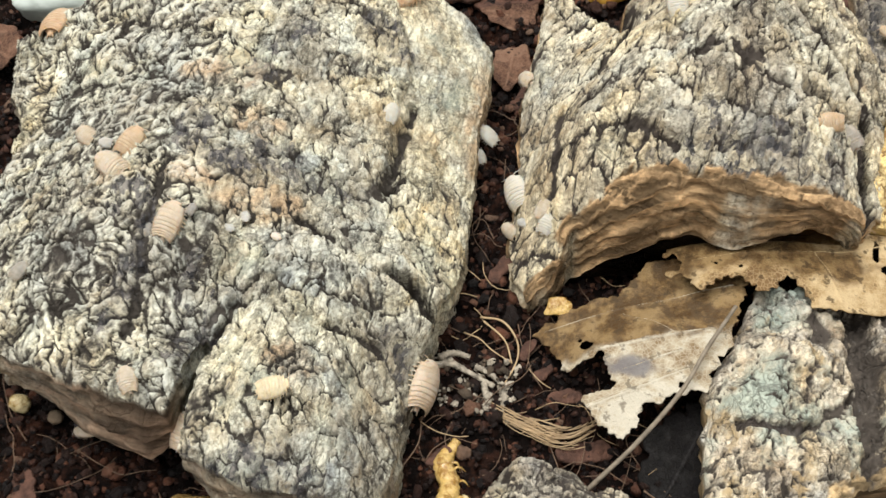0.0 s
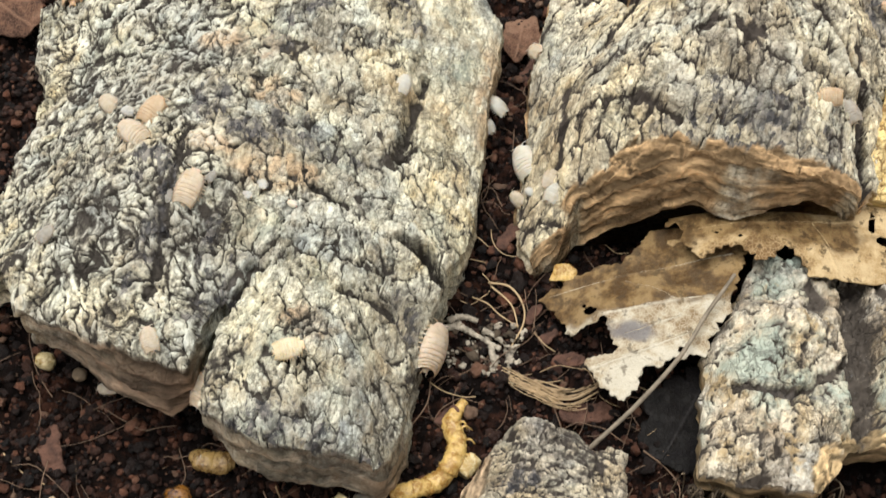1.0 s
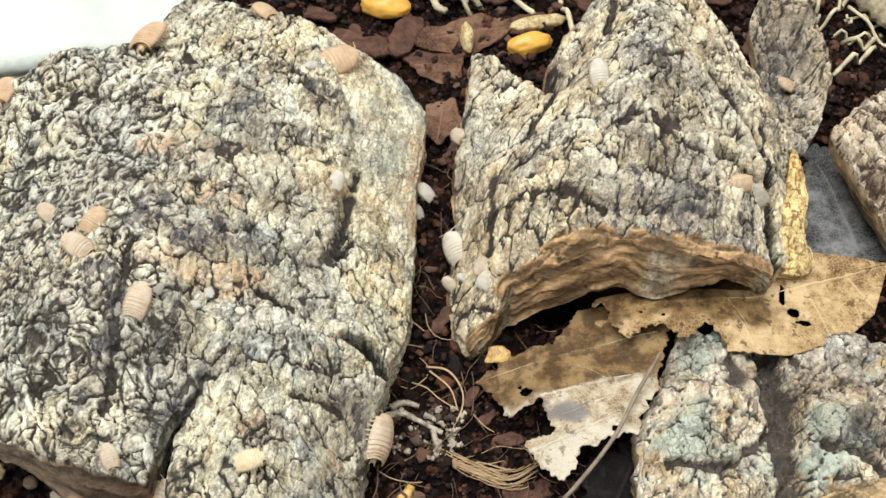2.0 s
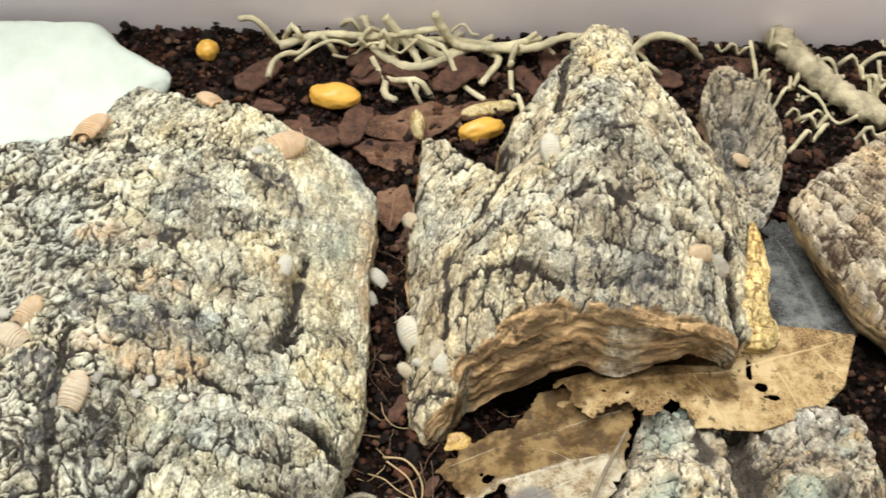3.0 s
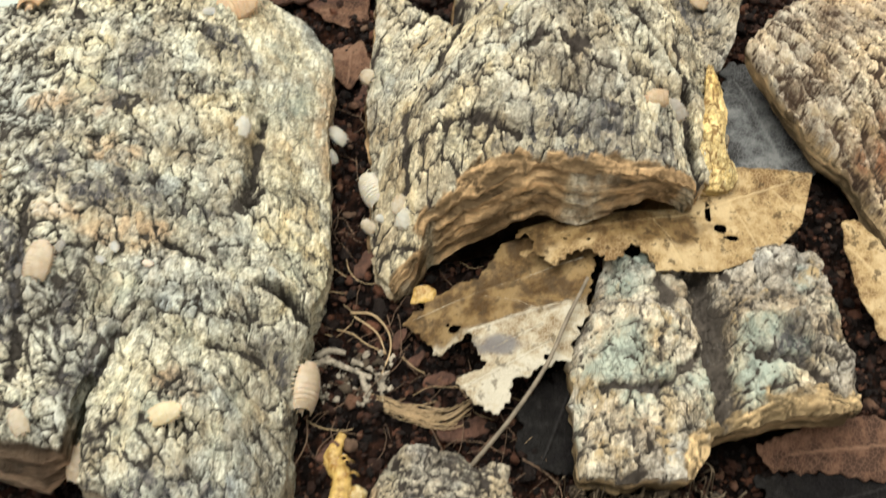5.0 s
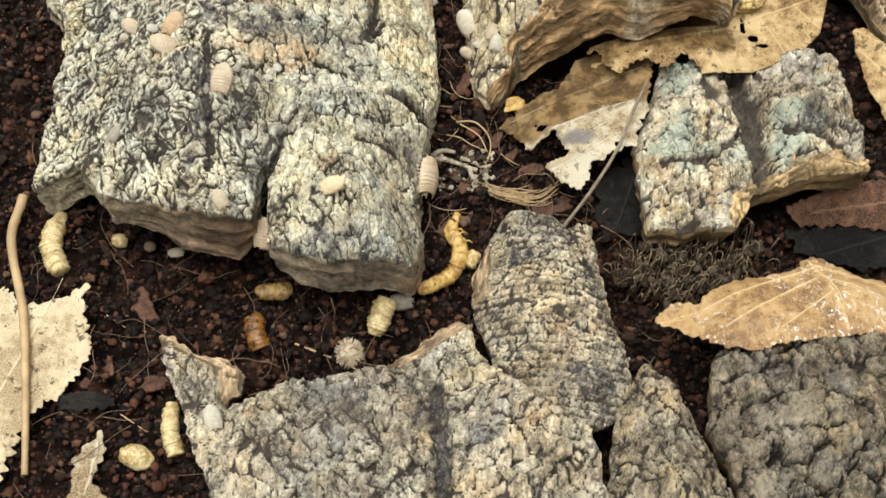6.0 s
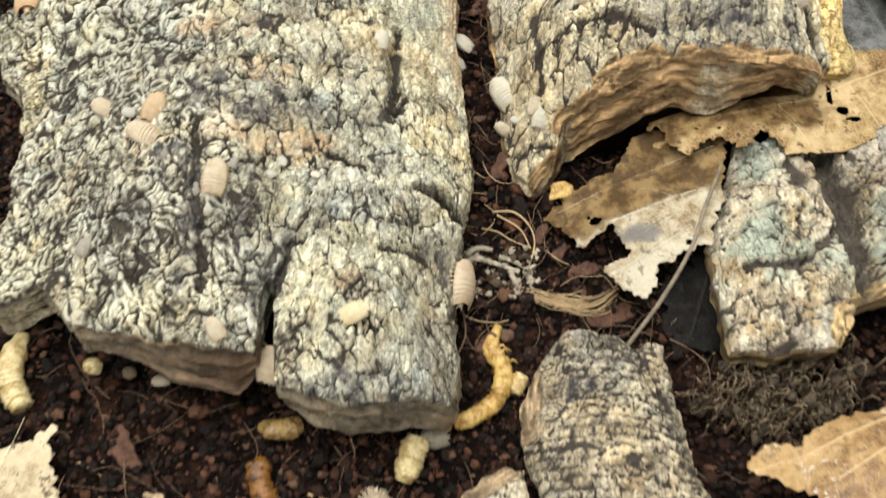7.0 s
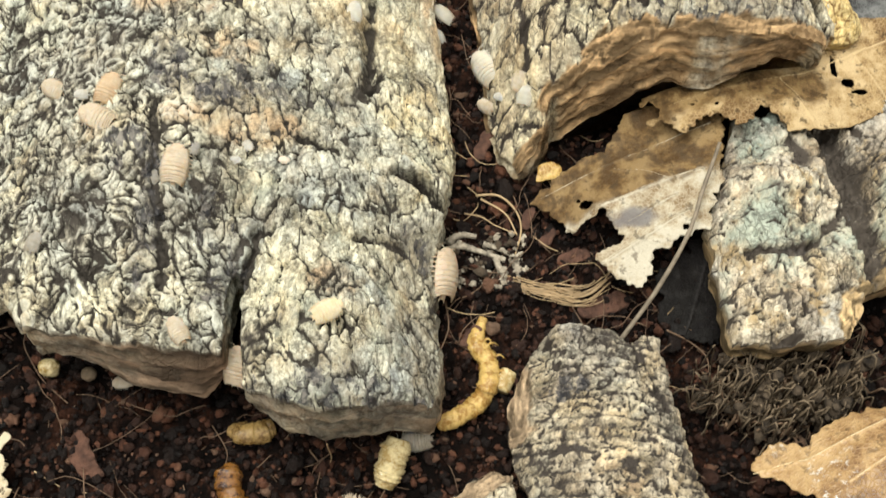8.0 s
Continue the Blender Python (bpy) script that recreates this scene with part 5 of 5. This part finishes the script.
isopod("orange", (-31.6, 70.8, 16.6), (-0.69, 0.68, -0.23), (0.10, 0.40, 0.91), 5.5)
isopod("orange", (56.0, 76.2, 10.2), (-0.87, 0.48, 0.11), (-0.01, -0.24, 0.97), 3.3)
isopod("white", (-35.1, -40.5, 6.6), (-0.31, 0.93, 0.18), (0.18, -0.13, 0.98), 4.5)
isopod("grey", (-6.3, -17.3, 1.3), (-0.99, -0.10, -0.06), (0.00, -0.50, 0.86), 4.7)
isopod("peach", (-45.4, -8.8, 1.1), (-0.99, -0.11, 0.00), (0.00, 0.00, 1.00), 2.9)
isopod("orange", (-70.6, 52.4, 10.0), (-0.12, 0.96, -0.25), (-0.31, 0.21, 0.93), 7.3)


# ---------------------------------------------------------------- cast skins and food bits
segmented("curled golden mealworm skin with translucent rings on soil", SHED_GOLD, [(3.2, -0, 1.0), (2.1, -3.6, 1.1), (3.5, -6.4, 1.5), (3.5, -9.9, 2.5), (1.9, -12.4, 1.3), (-0.9, -14.7, 2.5), (-3.3, -15.2, 1.6)], 1.25, 11, (0.5, 0.8), legs=True)
segmented("short open golden ring of insect skin", SHED_PALE, [(6.4, -8.1, 1.7), (5, -10.8, 1.7)], 1.15, 2, (0.95, 1.0))
segmented("yellow bent insect skin lying on soil", SHED_PALE, [(-66, -1.8, 2.1), (-66.9, -7.2, 2.6), (-65.9, -10.7, 2.3), (-64.3, -13.2, 2.4)], 1.75, 7, (0.6, 0.8))
segmented("pale hollow insect skin under a bark edge", SHED_PALE, [(-8.5, -17.8, 3.7), (-9.6, -21, 2.7), (-10.5, -23.6, 1.5)], 1.75, 5, (0.8, 0.6))
segmented("dark amber glossy insect case in soil", SHED_AMBER, [(-30.3, -20.5, 2.1), (-30.4, -23.6, 2.6), (-29.1, -26.5, 1.6)], 1.6, 4, (0.5, 0.9))
segmented("dull yellow insect skin fragment beside bark", SHED_DIM, [(-30.7, -15.6, 1.4), (-28.6, -16.4, 2.2), (-26.6, -16.2, 2.3), (-25.2, -15.4, 1.8)], 1.4, 4, (0.6, 0.8))
segmented("striped yellow insect skin on soil", SHED_PALE, [(-43, -36.1, 1.1), (-42.7, -41, 1.2), (-41.3, -44.9, 0.9)], 1.35, 8, (0.7, 0.9))


def lump(name, label, category, material, ends, thick, wide, seed, group=""):
    """A rounded, dented body between two points."""
    a, b = Vector(ends[0]), Vector(ends[1])
    bm = bmesh.new()
    bmesh.ops.create_icosphere(bm, subdivisions=4, radius=1)
    for v in bm.verts:
        n = noise.fractal(v.co * 1.6 + Vector((seed * 3.1, 0, 0)), 1.0, 2.0, 3)
        v.co *= 1 + 0.12 * n
        v.co = Vector((v.co.x * (b - a).length / 2, v.co.y * wide / 2, v.co.z * thick / 2)) * MM
    ob = part(name, bm, material, None)
    d = b - a
    mid = (a + b) / 2
    ob.matrix_basis = Matrix.Translation(Vector((mid.x, mid.y, max(mid.z, 0) + thick * 0.4)) * MM) @ pose(0, 0, 0, 0, 0, math.degrees(math.atan2(d.y, d.x)))
    return tagged(ob, label, category, group)


lump("food_kernel", "orange yellow dried kernel lying on soil", "food", KERNEL, [(-18.9, 88.9, 0.8), (-9.4, 89.6, 0.5)], 4.2, 5.2, 1, "dried kernels")
lump("food_kernel", "golden curved kernel behind bark", "food", KERNEL, [(8.6, 83.2, 0.8), (16.6, 86.6, 0.4)], 4, 4.2, 2, "dried kernels")
lump("food_kernel", "pinkish gold dried flake on leaf litter", "food", SHED_PALE, [(8.6, 88.3, 2.1), (18.7, 92.1, 0.2)], 2.5, 3, 3, "dried kernels")
lump("food_kernel", "cream sliver of dried food", "food", SHED_PALE, [(0.7, 86.4, 2.0), (2, 80.1, 2.0)], 4, 2.6, 4, "dried kernels")
lump("food_kernel", "small yellow crumb near the tub wall", "food", KERNEL, [(-40.6, 99.4, -0.5), (-37.3, 97, 0.3)], 4, 4, 5, "dried kernels")
lump("food_crumb", "pale yellow lumpy crumb on soil", "food", SHED_PALE, [(-50, -44.5, -0.9), (-44.9, -46.5, 1.4)], 4, 4, 6)
lump("food_crumb", "cream crumb of dried food on soil", "food", SHED_PALE, [(-57, -6.4, -0.8), (-54, -6.5, -0.7)], 2.8, 2.6, 7)
lump("food_crumb", "small dull cream crumb on soil", "food", DULL, [(-51.3, -7.1, -0.8), (-49.2, -7.4, -1.0)], 1.8, 2.0, 8)
lump("insect_egg", "tiny white round egg on bark", "egg", ISO_SKIN["white"], [(-23, 12.6, 22.8), (-21.9, 12.3, 23.7)], 1.0, 1.0, 9)
v, faces, masks, base, n_top = sheet([(11.4, 20.4, 2.4), (13.2, 20.6, 3.4), (14.9, 20.2, 2.6), (15.2, 22.4, 3.6), (13.3, 23.0, 4.2), (11.8, 22.6, 3.0)], [(13.2, 21.8, 4.4)], 0.16, 0.25, leaf_relief(36), rough=0.4, scale=1.2, seed=36, rings=1, round_edge=0.0)
tagged(new("skin_flake", mesh_of("skin_flake", v, faces, {}, SHED_GOLD)), "shiny golden folded skin flake at leaf edge", "insect shed")
lump("clear_bead", "clear rounded bead beside bark", "bead", CUTTLE, [(91.2, 108.5, 0.6), (92.4, 102.8, 0.5)], 6, 6, 11)


def spiky_seed(label, at, radius):
    thing = tagged(new("spiky_seed"), label, "seed")
    bm = bmesh.new()
    bmesh.ops.create_icosphere(bm, subdivisions=3, radius=radius * 0.7 * MM)
    core = part("core", bm, SEED, thing)
    rng = np.random.default_rng(5)
    pieces = []
    for _ in range(480):
        d = rng.normal(size=3)
        d /= np.linalg.norm(d)
        pieces.append(tube_data(np.array([d * radius * 0.6, d * radius * (0.95 + 0.2 * rng.random())]), np.array([0.075, 0.035]), 4))
    v, f = join(pieces)
    part("spines", mesh_of("spines", v, f, {}, SEED), None, thing)
    thing.matrix_basis = pose(at[0] * MM, at[1] * MM, (at[2] + radius * 0.8) * MM)
    return thing


spiky_seed("small beige spiky seed ball on soil", (-14.6, -27.0, -0.3), 2.4)

# ---------------------------------------------------------------- stems and roots
tube_thing("dry_stem", "thin grey brown dry stem across the leaf", "stem", STICK, [(36.3, 21.5, 11.5), (33.2, 14.4, 12.2), (30.4, 7.5, 11.5), (26, 0.5, 9.5), (21.3, -5.2, 6.8), (18.5, -8.5, 5.0)], 0.26, 30, 8, 0.3, 1.35)
tube_thing("leaf_stalk", "long cream stalk along a ragged leaf", "leaf stalk", STRAW, [(-72.6, 0.5, 4), (-73.0, -8.5, 4.5), (-68.5, -22.3, 5.0), (-66.0, -36, 4.2), (-64.3, -49, 3)], 0.9, 30, 8, 0.2, 0.6)
for k, line in enumerate(([(2.8, 19.2, 1.0), (6.0, 18.6, 2.0), (8.4, 16.2, 1.8), (9.0, 13, 1.8), (7.7, 8.3, 1.8)], [(-2.0, 2.2, 1.6), (-1.7, -1.9, 1.8), (-3.5, -7.1, 1.5), (-2.2, -11.2, 0.9)], [(28.1, -2.7, 2.5), (31.5, -4.1, 1.3), (33.7, -6.4, 0.7), (33.5, -10.1, -0.4)], [(-20.4, -18, -0.1), (-18.9, -20.6, 0.4), (-19.2, -25.1, 2.1), (-17.2, -30, 0.0)])):
    tube_thing("root_fibre", "thin curved brown root fibre on soil", "root", STRAW if k in (0, 4) else FIBRE, line, (0.2, 0.13, 0.14, 0.12)[k], 22, 5, 0.2, 0.6, k, "root fibres")
for k, line in enumerate(([(-17.7, -19, 5.8), (-17.7, -19.8, -0.3), (-21.4, -23.6, 1.2)], [(-2.6, 20.2, 3.0), (-0.6, 21.8, 2.2), (1.8, 22.3, 1.2)], [(-2.8, 26.3, 2.2), (-0.4, 26.0, 2.0), (1.7, 25.0, 1.4)], [(1.0, 16.0, 1.6), (3.4, 15.2, 2.0), (5.4, 13.8, 2.0), (8.3, 12.6, 1.7)], [(3.4, 18.0, 2.2), (6.8, 15.6, 2.2), (8.4, 12.4, 1.8)], [(10.6, 12.4, 1.4), (12.6, 10.6, 1.6), (14.2, 10.0, 1.2)], [(-51.4, -37.8, 0.2), (-46.6, -40.9, 1.1), (-43.1, -41.9, -0.1)], [(-55.7, -20.8, 1.6), (-51.9, -22.8, 0.3), (-48.7, -23.7, 1.4)], [(-23.7, -25.3, 1.2), (-18.2, -27.4, 1.0), (-14.6, -28.9, 1.0), (-10.3, -32, 1.5)])):
    tube_thing("root_fibre", "pale thin root fibre on soil", "root", STRAW, line, (0.12, 0.12, 0.11, 0.13, 0.17, 0.12, 0.12, 0.12, 0.2)[k], 22, 5, 0.2, 0.6, 9 + k, "root fibres")
tube_thing("lichened_twig", "thick beige lichened twig at the tub wall", "twig", TWIG, [(67.1, 116.8, 2.8), (70.9, 108.9, 4.1), (77.1, 103.5, 3.0), (85.3, 95.7, 4.0)], 2.6, 40, 12, 0.9, 0.9, 4)
for k, line in enumerate(([(-23.8, 103, 1.9), (-15.4, 104.2, 2.7), (-5.9, 104.9, 1.9), (5.7, 106.7, 2.5), (16.4, 105.6, 3.0)], [(-4.9, 105.1, 2.2), (-5.3, 99.6, 0.9), (-5.5, 92.5, 1.3), (-3.2, 90.4, 1.6)], [(-0.6, 105.8, 2.3), (3.9, 103, 1.8), (9, 105.1, 2.8), (14.5, 103, 2.6), (11.8, 95.3, 3.2)], [(-11.1, 103.7, 2.6), (-2, 98.4, 2.4), (6.1, 102.9, 2.2), (13.1, 108.7, 2.7)])):
    tube_thing("dried_stalk", "beige dried plant stalk on soil", "dried plant", DRYMOSS, line, 0.95, 34, 9, 0.8, 0.6, 20 + k, "dried stalks")
for k, line in enumerate(([(37, 106, 2), (42, 107, 8), (48, 107, 8), (53, 110, 1)], [(12, 104, 4), (20, 104, 5), (27, 105, 8), (34, 103, 10)], [(-7, 104, 9), (-3, 103.5, 4), (0, 100, 2), (0, 93, 1)], [(2, 105, 10), (6, 104.5, 4), (12, 104, 4), (22, 106, 6)], [(-26, 101, 2), (-18, 103, 4), (-8, 103, 5), (4, 105, 7)])):
    tube_thing("dried_stalk", "beige dried plant stalk leaning on the tub wall", "dried plant", DRYMOSS, line, 0.9, 34, 9, 0.8, 0.6, 30 + k, "dried stalks")


# ---------------------------------------------------------------- loose stuff on the soil
def covered(x, y):
    out = np.zeros(np.shape(x), bool)
    for o in OUTLINES:
        p = np.array(o)[:, :2]
        out |= inside(x, y, p.mean(0) + (p - p.mean(0)) * 0.86)
    return out


def moss_patch(x, y):
    return np.hypot((x - 43) / 11, (y + 11) / 7.5) + 0.9 * fbm(x / 5, y / 5, 66, 3) < 0.95


def scatter_clods(count, sizes, seed, box_mm, name, label, material, flat=0.7, lift=0.0, patch=None, round_by=1):
    rng = np.random.default_rng(seed)
    bm = bmesh.new()
    bmesh.ops.create_icosphere(bm, subdivisions=round_by, radius=1)
    unit = np.array([v.co[:] for v in bm.verts])
    tris = np.array([[v.index for v in f.verts] for f in bm.faces])
    bm.free()
    x, y = rng.uniform(box_mm[0], box_mm[1], count), rng.uniform(box_mm[2], box_mm[3], count)
    keep = ~covered(x, y)
    if patch:
        keep &= patch(x, y)
    x, y = x[keep], y[keep]
    n = len(x)
    r = sizes[0] * (sizes[1] / sizes[0]) ** (rng.random(n) ** 2.0)
    v = unit[None] * (1 + (0.3 if round_by == 1 else 0.26) * rng.normal(size=(n, len(unit), 1)).clip(-1.3, 1.3)) * (r[:, None] * rng.uniform(0.6, 1.3, (n, 3)))[:, None]
    a = rng.uniform(0, 2 * np.pi, n)
    c, s = np.cos(a)[:, None], np.sin(a)[:, None]
    v = np.stack([v[..., 0] * c - v[..., 1] * s, v[..., 0] * s + v[..., 1] * c, v[..., 2] * flat], -1)
    v += np.stack([x, y, ground_height(x, y) + 0.35 * r + lift * rng.random(n)], -1)[:, None]
    f = (tris[None] + (np.arange(n) * len(unit))[:, None, None]).reshape(-1, 3)
    me = mesh_of(name, v.reshape(-1, 3) * MM, f.tolist(), {}, material)
    return tagged(new(name, me), label, "soil", kind="stuff")


scatter_clods(60000, (0.22, 0.9), 1, (-95, 100, -75, 118), "soil_crumbs", "dark and red brown crumbs of moist soil", CLOD, 0.95)
scatter_clods(2200, (0.5, 1.25), 2, (-95, 100, -75, 118), "soil_lumps", "larger red brown lumps of soil", CLOD, 0.85, round_by=2)


def scatter_fibres(count, box_mm, length, radius, seed, name, label, material, lift=0.8, way=None, curl=0.6, patch=None):
    rng = np.random.default_rng(seed)
    pieces = []
    start = np.c_[rng.uniform(box_mm[0], box_mm[1], count * 3), rng.uniform(box_mm[2], box_mm[3], count * 3)]
    keep = ~covered(start[:, 0], start[:, 1])
    if patch:
        keep &= patch(start[:, 0], start[:, 1])
    start = start[keep][:count]
    ground = ground_height(start[:, 0], start[:, 1])
    for (x, y), z in zip(start, ground):
        a, bend, l = rng.uniform(0, 2 * np.pi) if way is None else rng.normal(way, 0.2), rng.normal(0, curl), length * rng.uniform(0.5, 1.6)
        pts = []
        for i in range(6):
            pts.append((x, y, z + 0.6 + lift * rng.random()))
            x, y, a = x + math.cos(a) * l / 5, y + math.sin(a) * l / 5, a + bend / 3 + rng.normal(0, 0.25)
        pieces.append(tube_data(glide(pts, 12), radius * rng.uniform(0.6, 1.4), 4))
    v, f = join(pieces)
    return tagged(new(name, mesh_of(name, v, f, {}, material)), label, "fibres", kind="stuff")


scatter_fibres(170, (-70, 40, -50, 60), 9, 0.06, 3, "fine_roots", "fine brown root hairs in the soil", FIBRE)
scatter_fibres(18, (-5, 32, -14, 30), 8, 0.075, 4, "straw_fibres", "fine straw coloured fibres in the soil", STRAW, 1.5)
scatter_fibres(170, (31, 54, -18, -6), 4.5, 0.13, 6, "moss_tangle", "tangle of dry brown moss under bark", DULL, 9.0, curl=1.2, patch=moss_patch)
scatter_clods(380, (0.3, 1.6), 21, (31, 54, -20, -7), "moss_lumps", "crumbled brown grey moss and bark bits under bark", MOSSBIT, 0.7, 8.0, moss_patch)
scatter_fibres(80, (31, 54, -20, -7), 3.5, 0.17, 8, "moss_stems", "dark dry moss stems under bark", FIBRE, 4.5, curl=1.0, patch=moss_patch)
scatter_clods(60, (0.3, 0.9), 22, (-1, 9, 6, 12.5), "debris_crumbs", "grey beige crumbs of plant debris on soil", MOSSBIT, 0.6, 1.0)


def straw_tuft(base_line, count, seed):
    """A combed tuft: long fibres that leave one end together and fan out along a bowed line."""
    rng = np.random.default_rng(seed)
    pieces = []
    for _ in range(count):
        a, b = sorted(rng.uniform(0, 1, 2))
        b = min(1.0, a + max(0.35, b - a))
        line = glide(base_line, 40)[int(a * 30):max(int(a * 30) + 9, int(b * 39))]
        s = np.linspace(0, 1, len(line))
        side = rng.normal(0, 0.7)
        line = line + np.c_[0.2 * rng.normal() + 0 * s, side * (0.5 + s) + 0.5 * np.sin(3 * s + rng.uniform(0, 6)), 0.5 * rng.random() + 0.9 * s * rng.random()]
        pieces.append(tube_data(line, rng.uniform(0.05, 0.1), 4))
    v, f = join(pieces)
    return tagged(new("straw_tuft", mesh_of("straw_tuft", v, f, {}, STRAW)), "tuft of golden straw fibres on soil", "fibres", kind="stuff")


straw_tuft([(6.9, 5.2, 1.6), (12.6, 3.2, 1.9), (17.2, 2.5, 1.9), (21.2, 4.9, 2.2)], 46, 5)
for k, (points, r) in enumerate((([(-3.0, 9.2, 2.2), (0, 10.6, 2.0), (3, 9.8, 1.9), (6.6, 8.6, 1.6)], 0.62), ([(-1.5, 11.2, 2.0), (0.4, 12.4, 1.9), (2.6, 12.3, 1.6)], 0.66), ([(3.6, 11.2, 1.5), (5.8, 10.2, 1.8), (8.6, 8.6, 1.4)], 0.5), ([(5.2, 8.8, 1.6), (5.9, 6.4, 1.6), (4.9, 4.4, 1.0)], 0.55), ([(7.6, 8.9, 1.4), (8.4, 6.6, 1.5), (8.2, 5.2, 1.2)], 0.7))):
    tube_thing("plant_debris", "crumbled grey beige plant debris on soil", "plant debris", DEBRIS, points, 0.85 * r, 40, 10, 1.1, 0.6, 50 + k, "plant debris")
scatter_clods(420, (0.18, 0.6), 23, (-3, 9.5, 4, 13), "debris_bits", "pale crumbs of plant debris on soil", DEBRIS, 0.6, 0.8, lambda x, y: fbm(x / 2.5, y / 2.5, 67, 3) > 0.02)


scatter_fibres(24, (-22, 36, 98, 107), 12, 0.5, 12, "dried_plant_tangle", "tangle of beige dried plant straps by the tub wall", DRYMOSS, 6.0)
scatter_fibres(36, (60, 95, 92, 112), 8, 0.4, 13, "dried_moss_tangle", "tangle of beige dried moss in the corner", DRYMOSS, 5.0)


def mulch_chip(at, turn, size, seed, label="red brown splintered mulch chip on soil"):
    rng = np.random.default_rng(seed)
    a = np.linspace(0, 2 * np.pi, 9, endpoint=False)
    r = rng.uniform(0.75, 1.15, 9) / np.maximum(np.abs(np.cos(a)), np.abs(np.sin(a)) * 1.0)
    outline = [(size * x, 0.42 * size * y, 0.5 * math.sin(3 * x + seed)) for x, y in zip(r * np.cos(a), r * np.sin(a))]
    v, f, m, _, _ = sheet(outline, [], 0.3, 0.9, leaf_relief(60 + seed), rough=0.9, scale=1.5, seed=60 + seed, rings=1, round_edge=0.0)
    ob = new("mulch_chip", mesh_of("mulch_chip", v, f, {}, CHIP))
    ob.matrix_basis = pose(at[0] * MM, at[1] * MM, at[2] * MM, 10 * math.sin(seed), 10 * math.cos(seed), turn)
    return tagged(ob, label, "mulch", "mulch chips")


for k, (x, y, turn, size) in enumerate(((20, 1.8, 20, 4.5), (-50, -18.5, -60, 4.5), (16.5, 9, 10, 3.2), (10, 15, 80, 2.6), (4, 27, 60, 3), (-56, -32, 30, 4), (2, 60, 75, 4), (-47, -33, 10, 3.5), (13, 12, 40, 2.2), (57, 108, 10, 7), (-4, 80, 20, 7), (1, -3, 50, 2.4))):
    mulch_chip((x, y, 1.5), turn, size * 0.85, k)
chips = np.random.default_rng(44)
for k in range(26):
    x, y = chips.uniform(-38, 66), chips.uniform(78, 106)
    if not covered(np.array([x]), np.array([y]))[0]:
        mulch_chip((x, y, 1.8 + 1.2 * chips.random()), chips.uniform(0, 180), chips.uniform(3.0, 6.5), 20 + k)
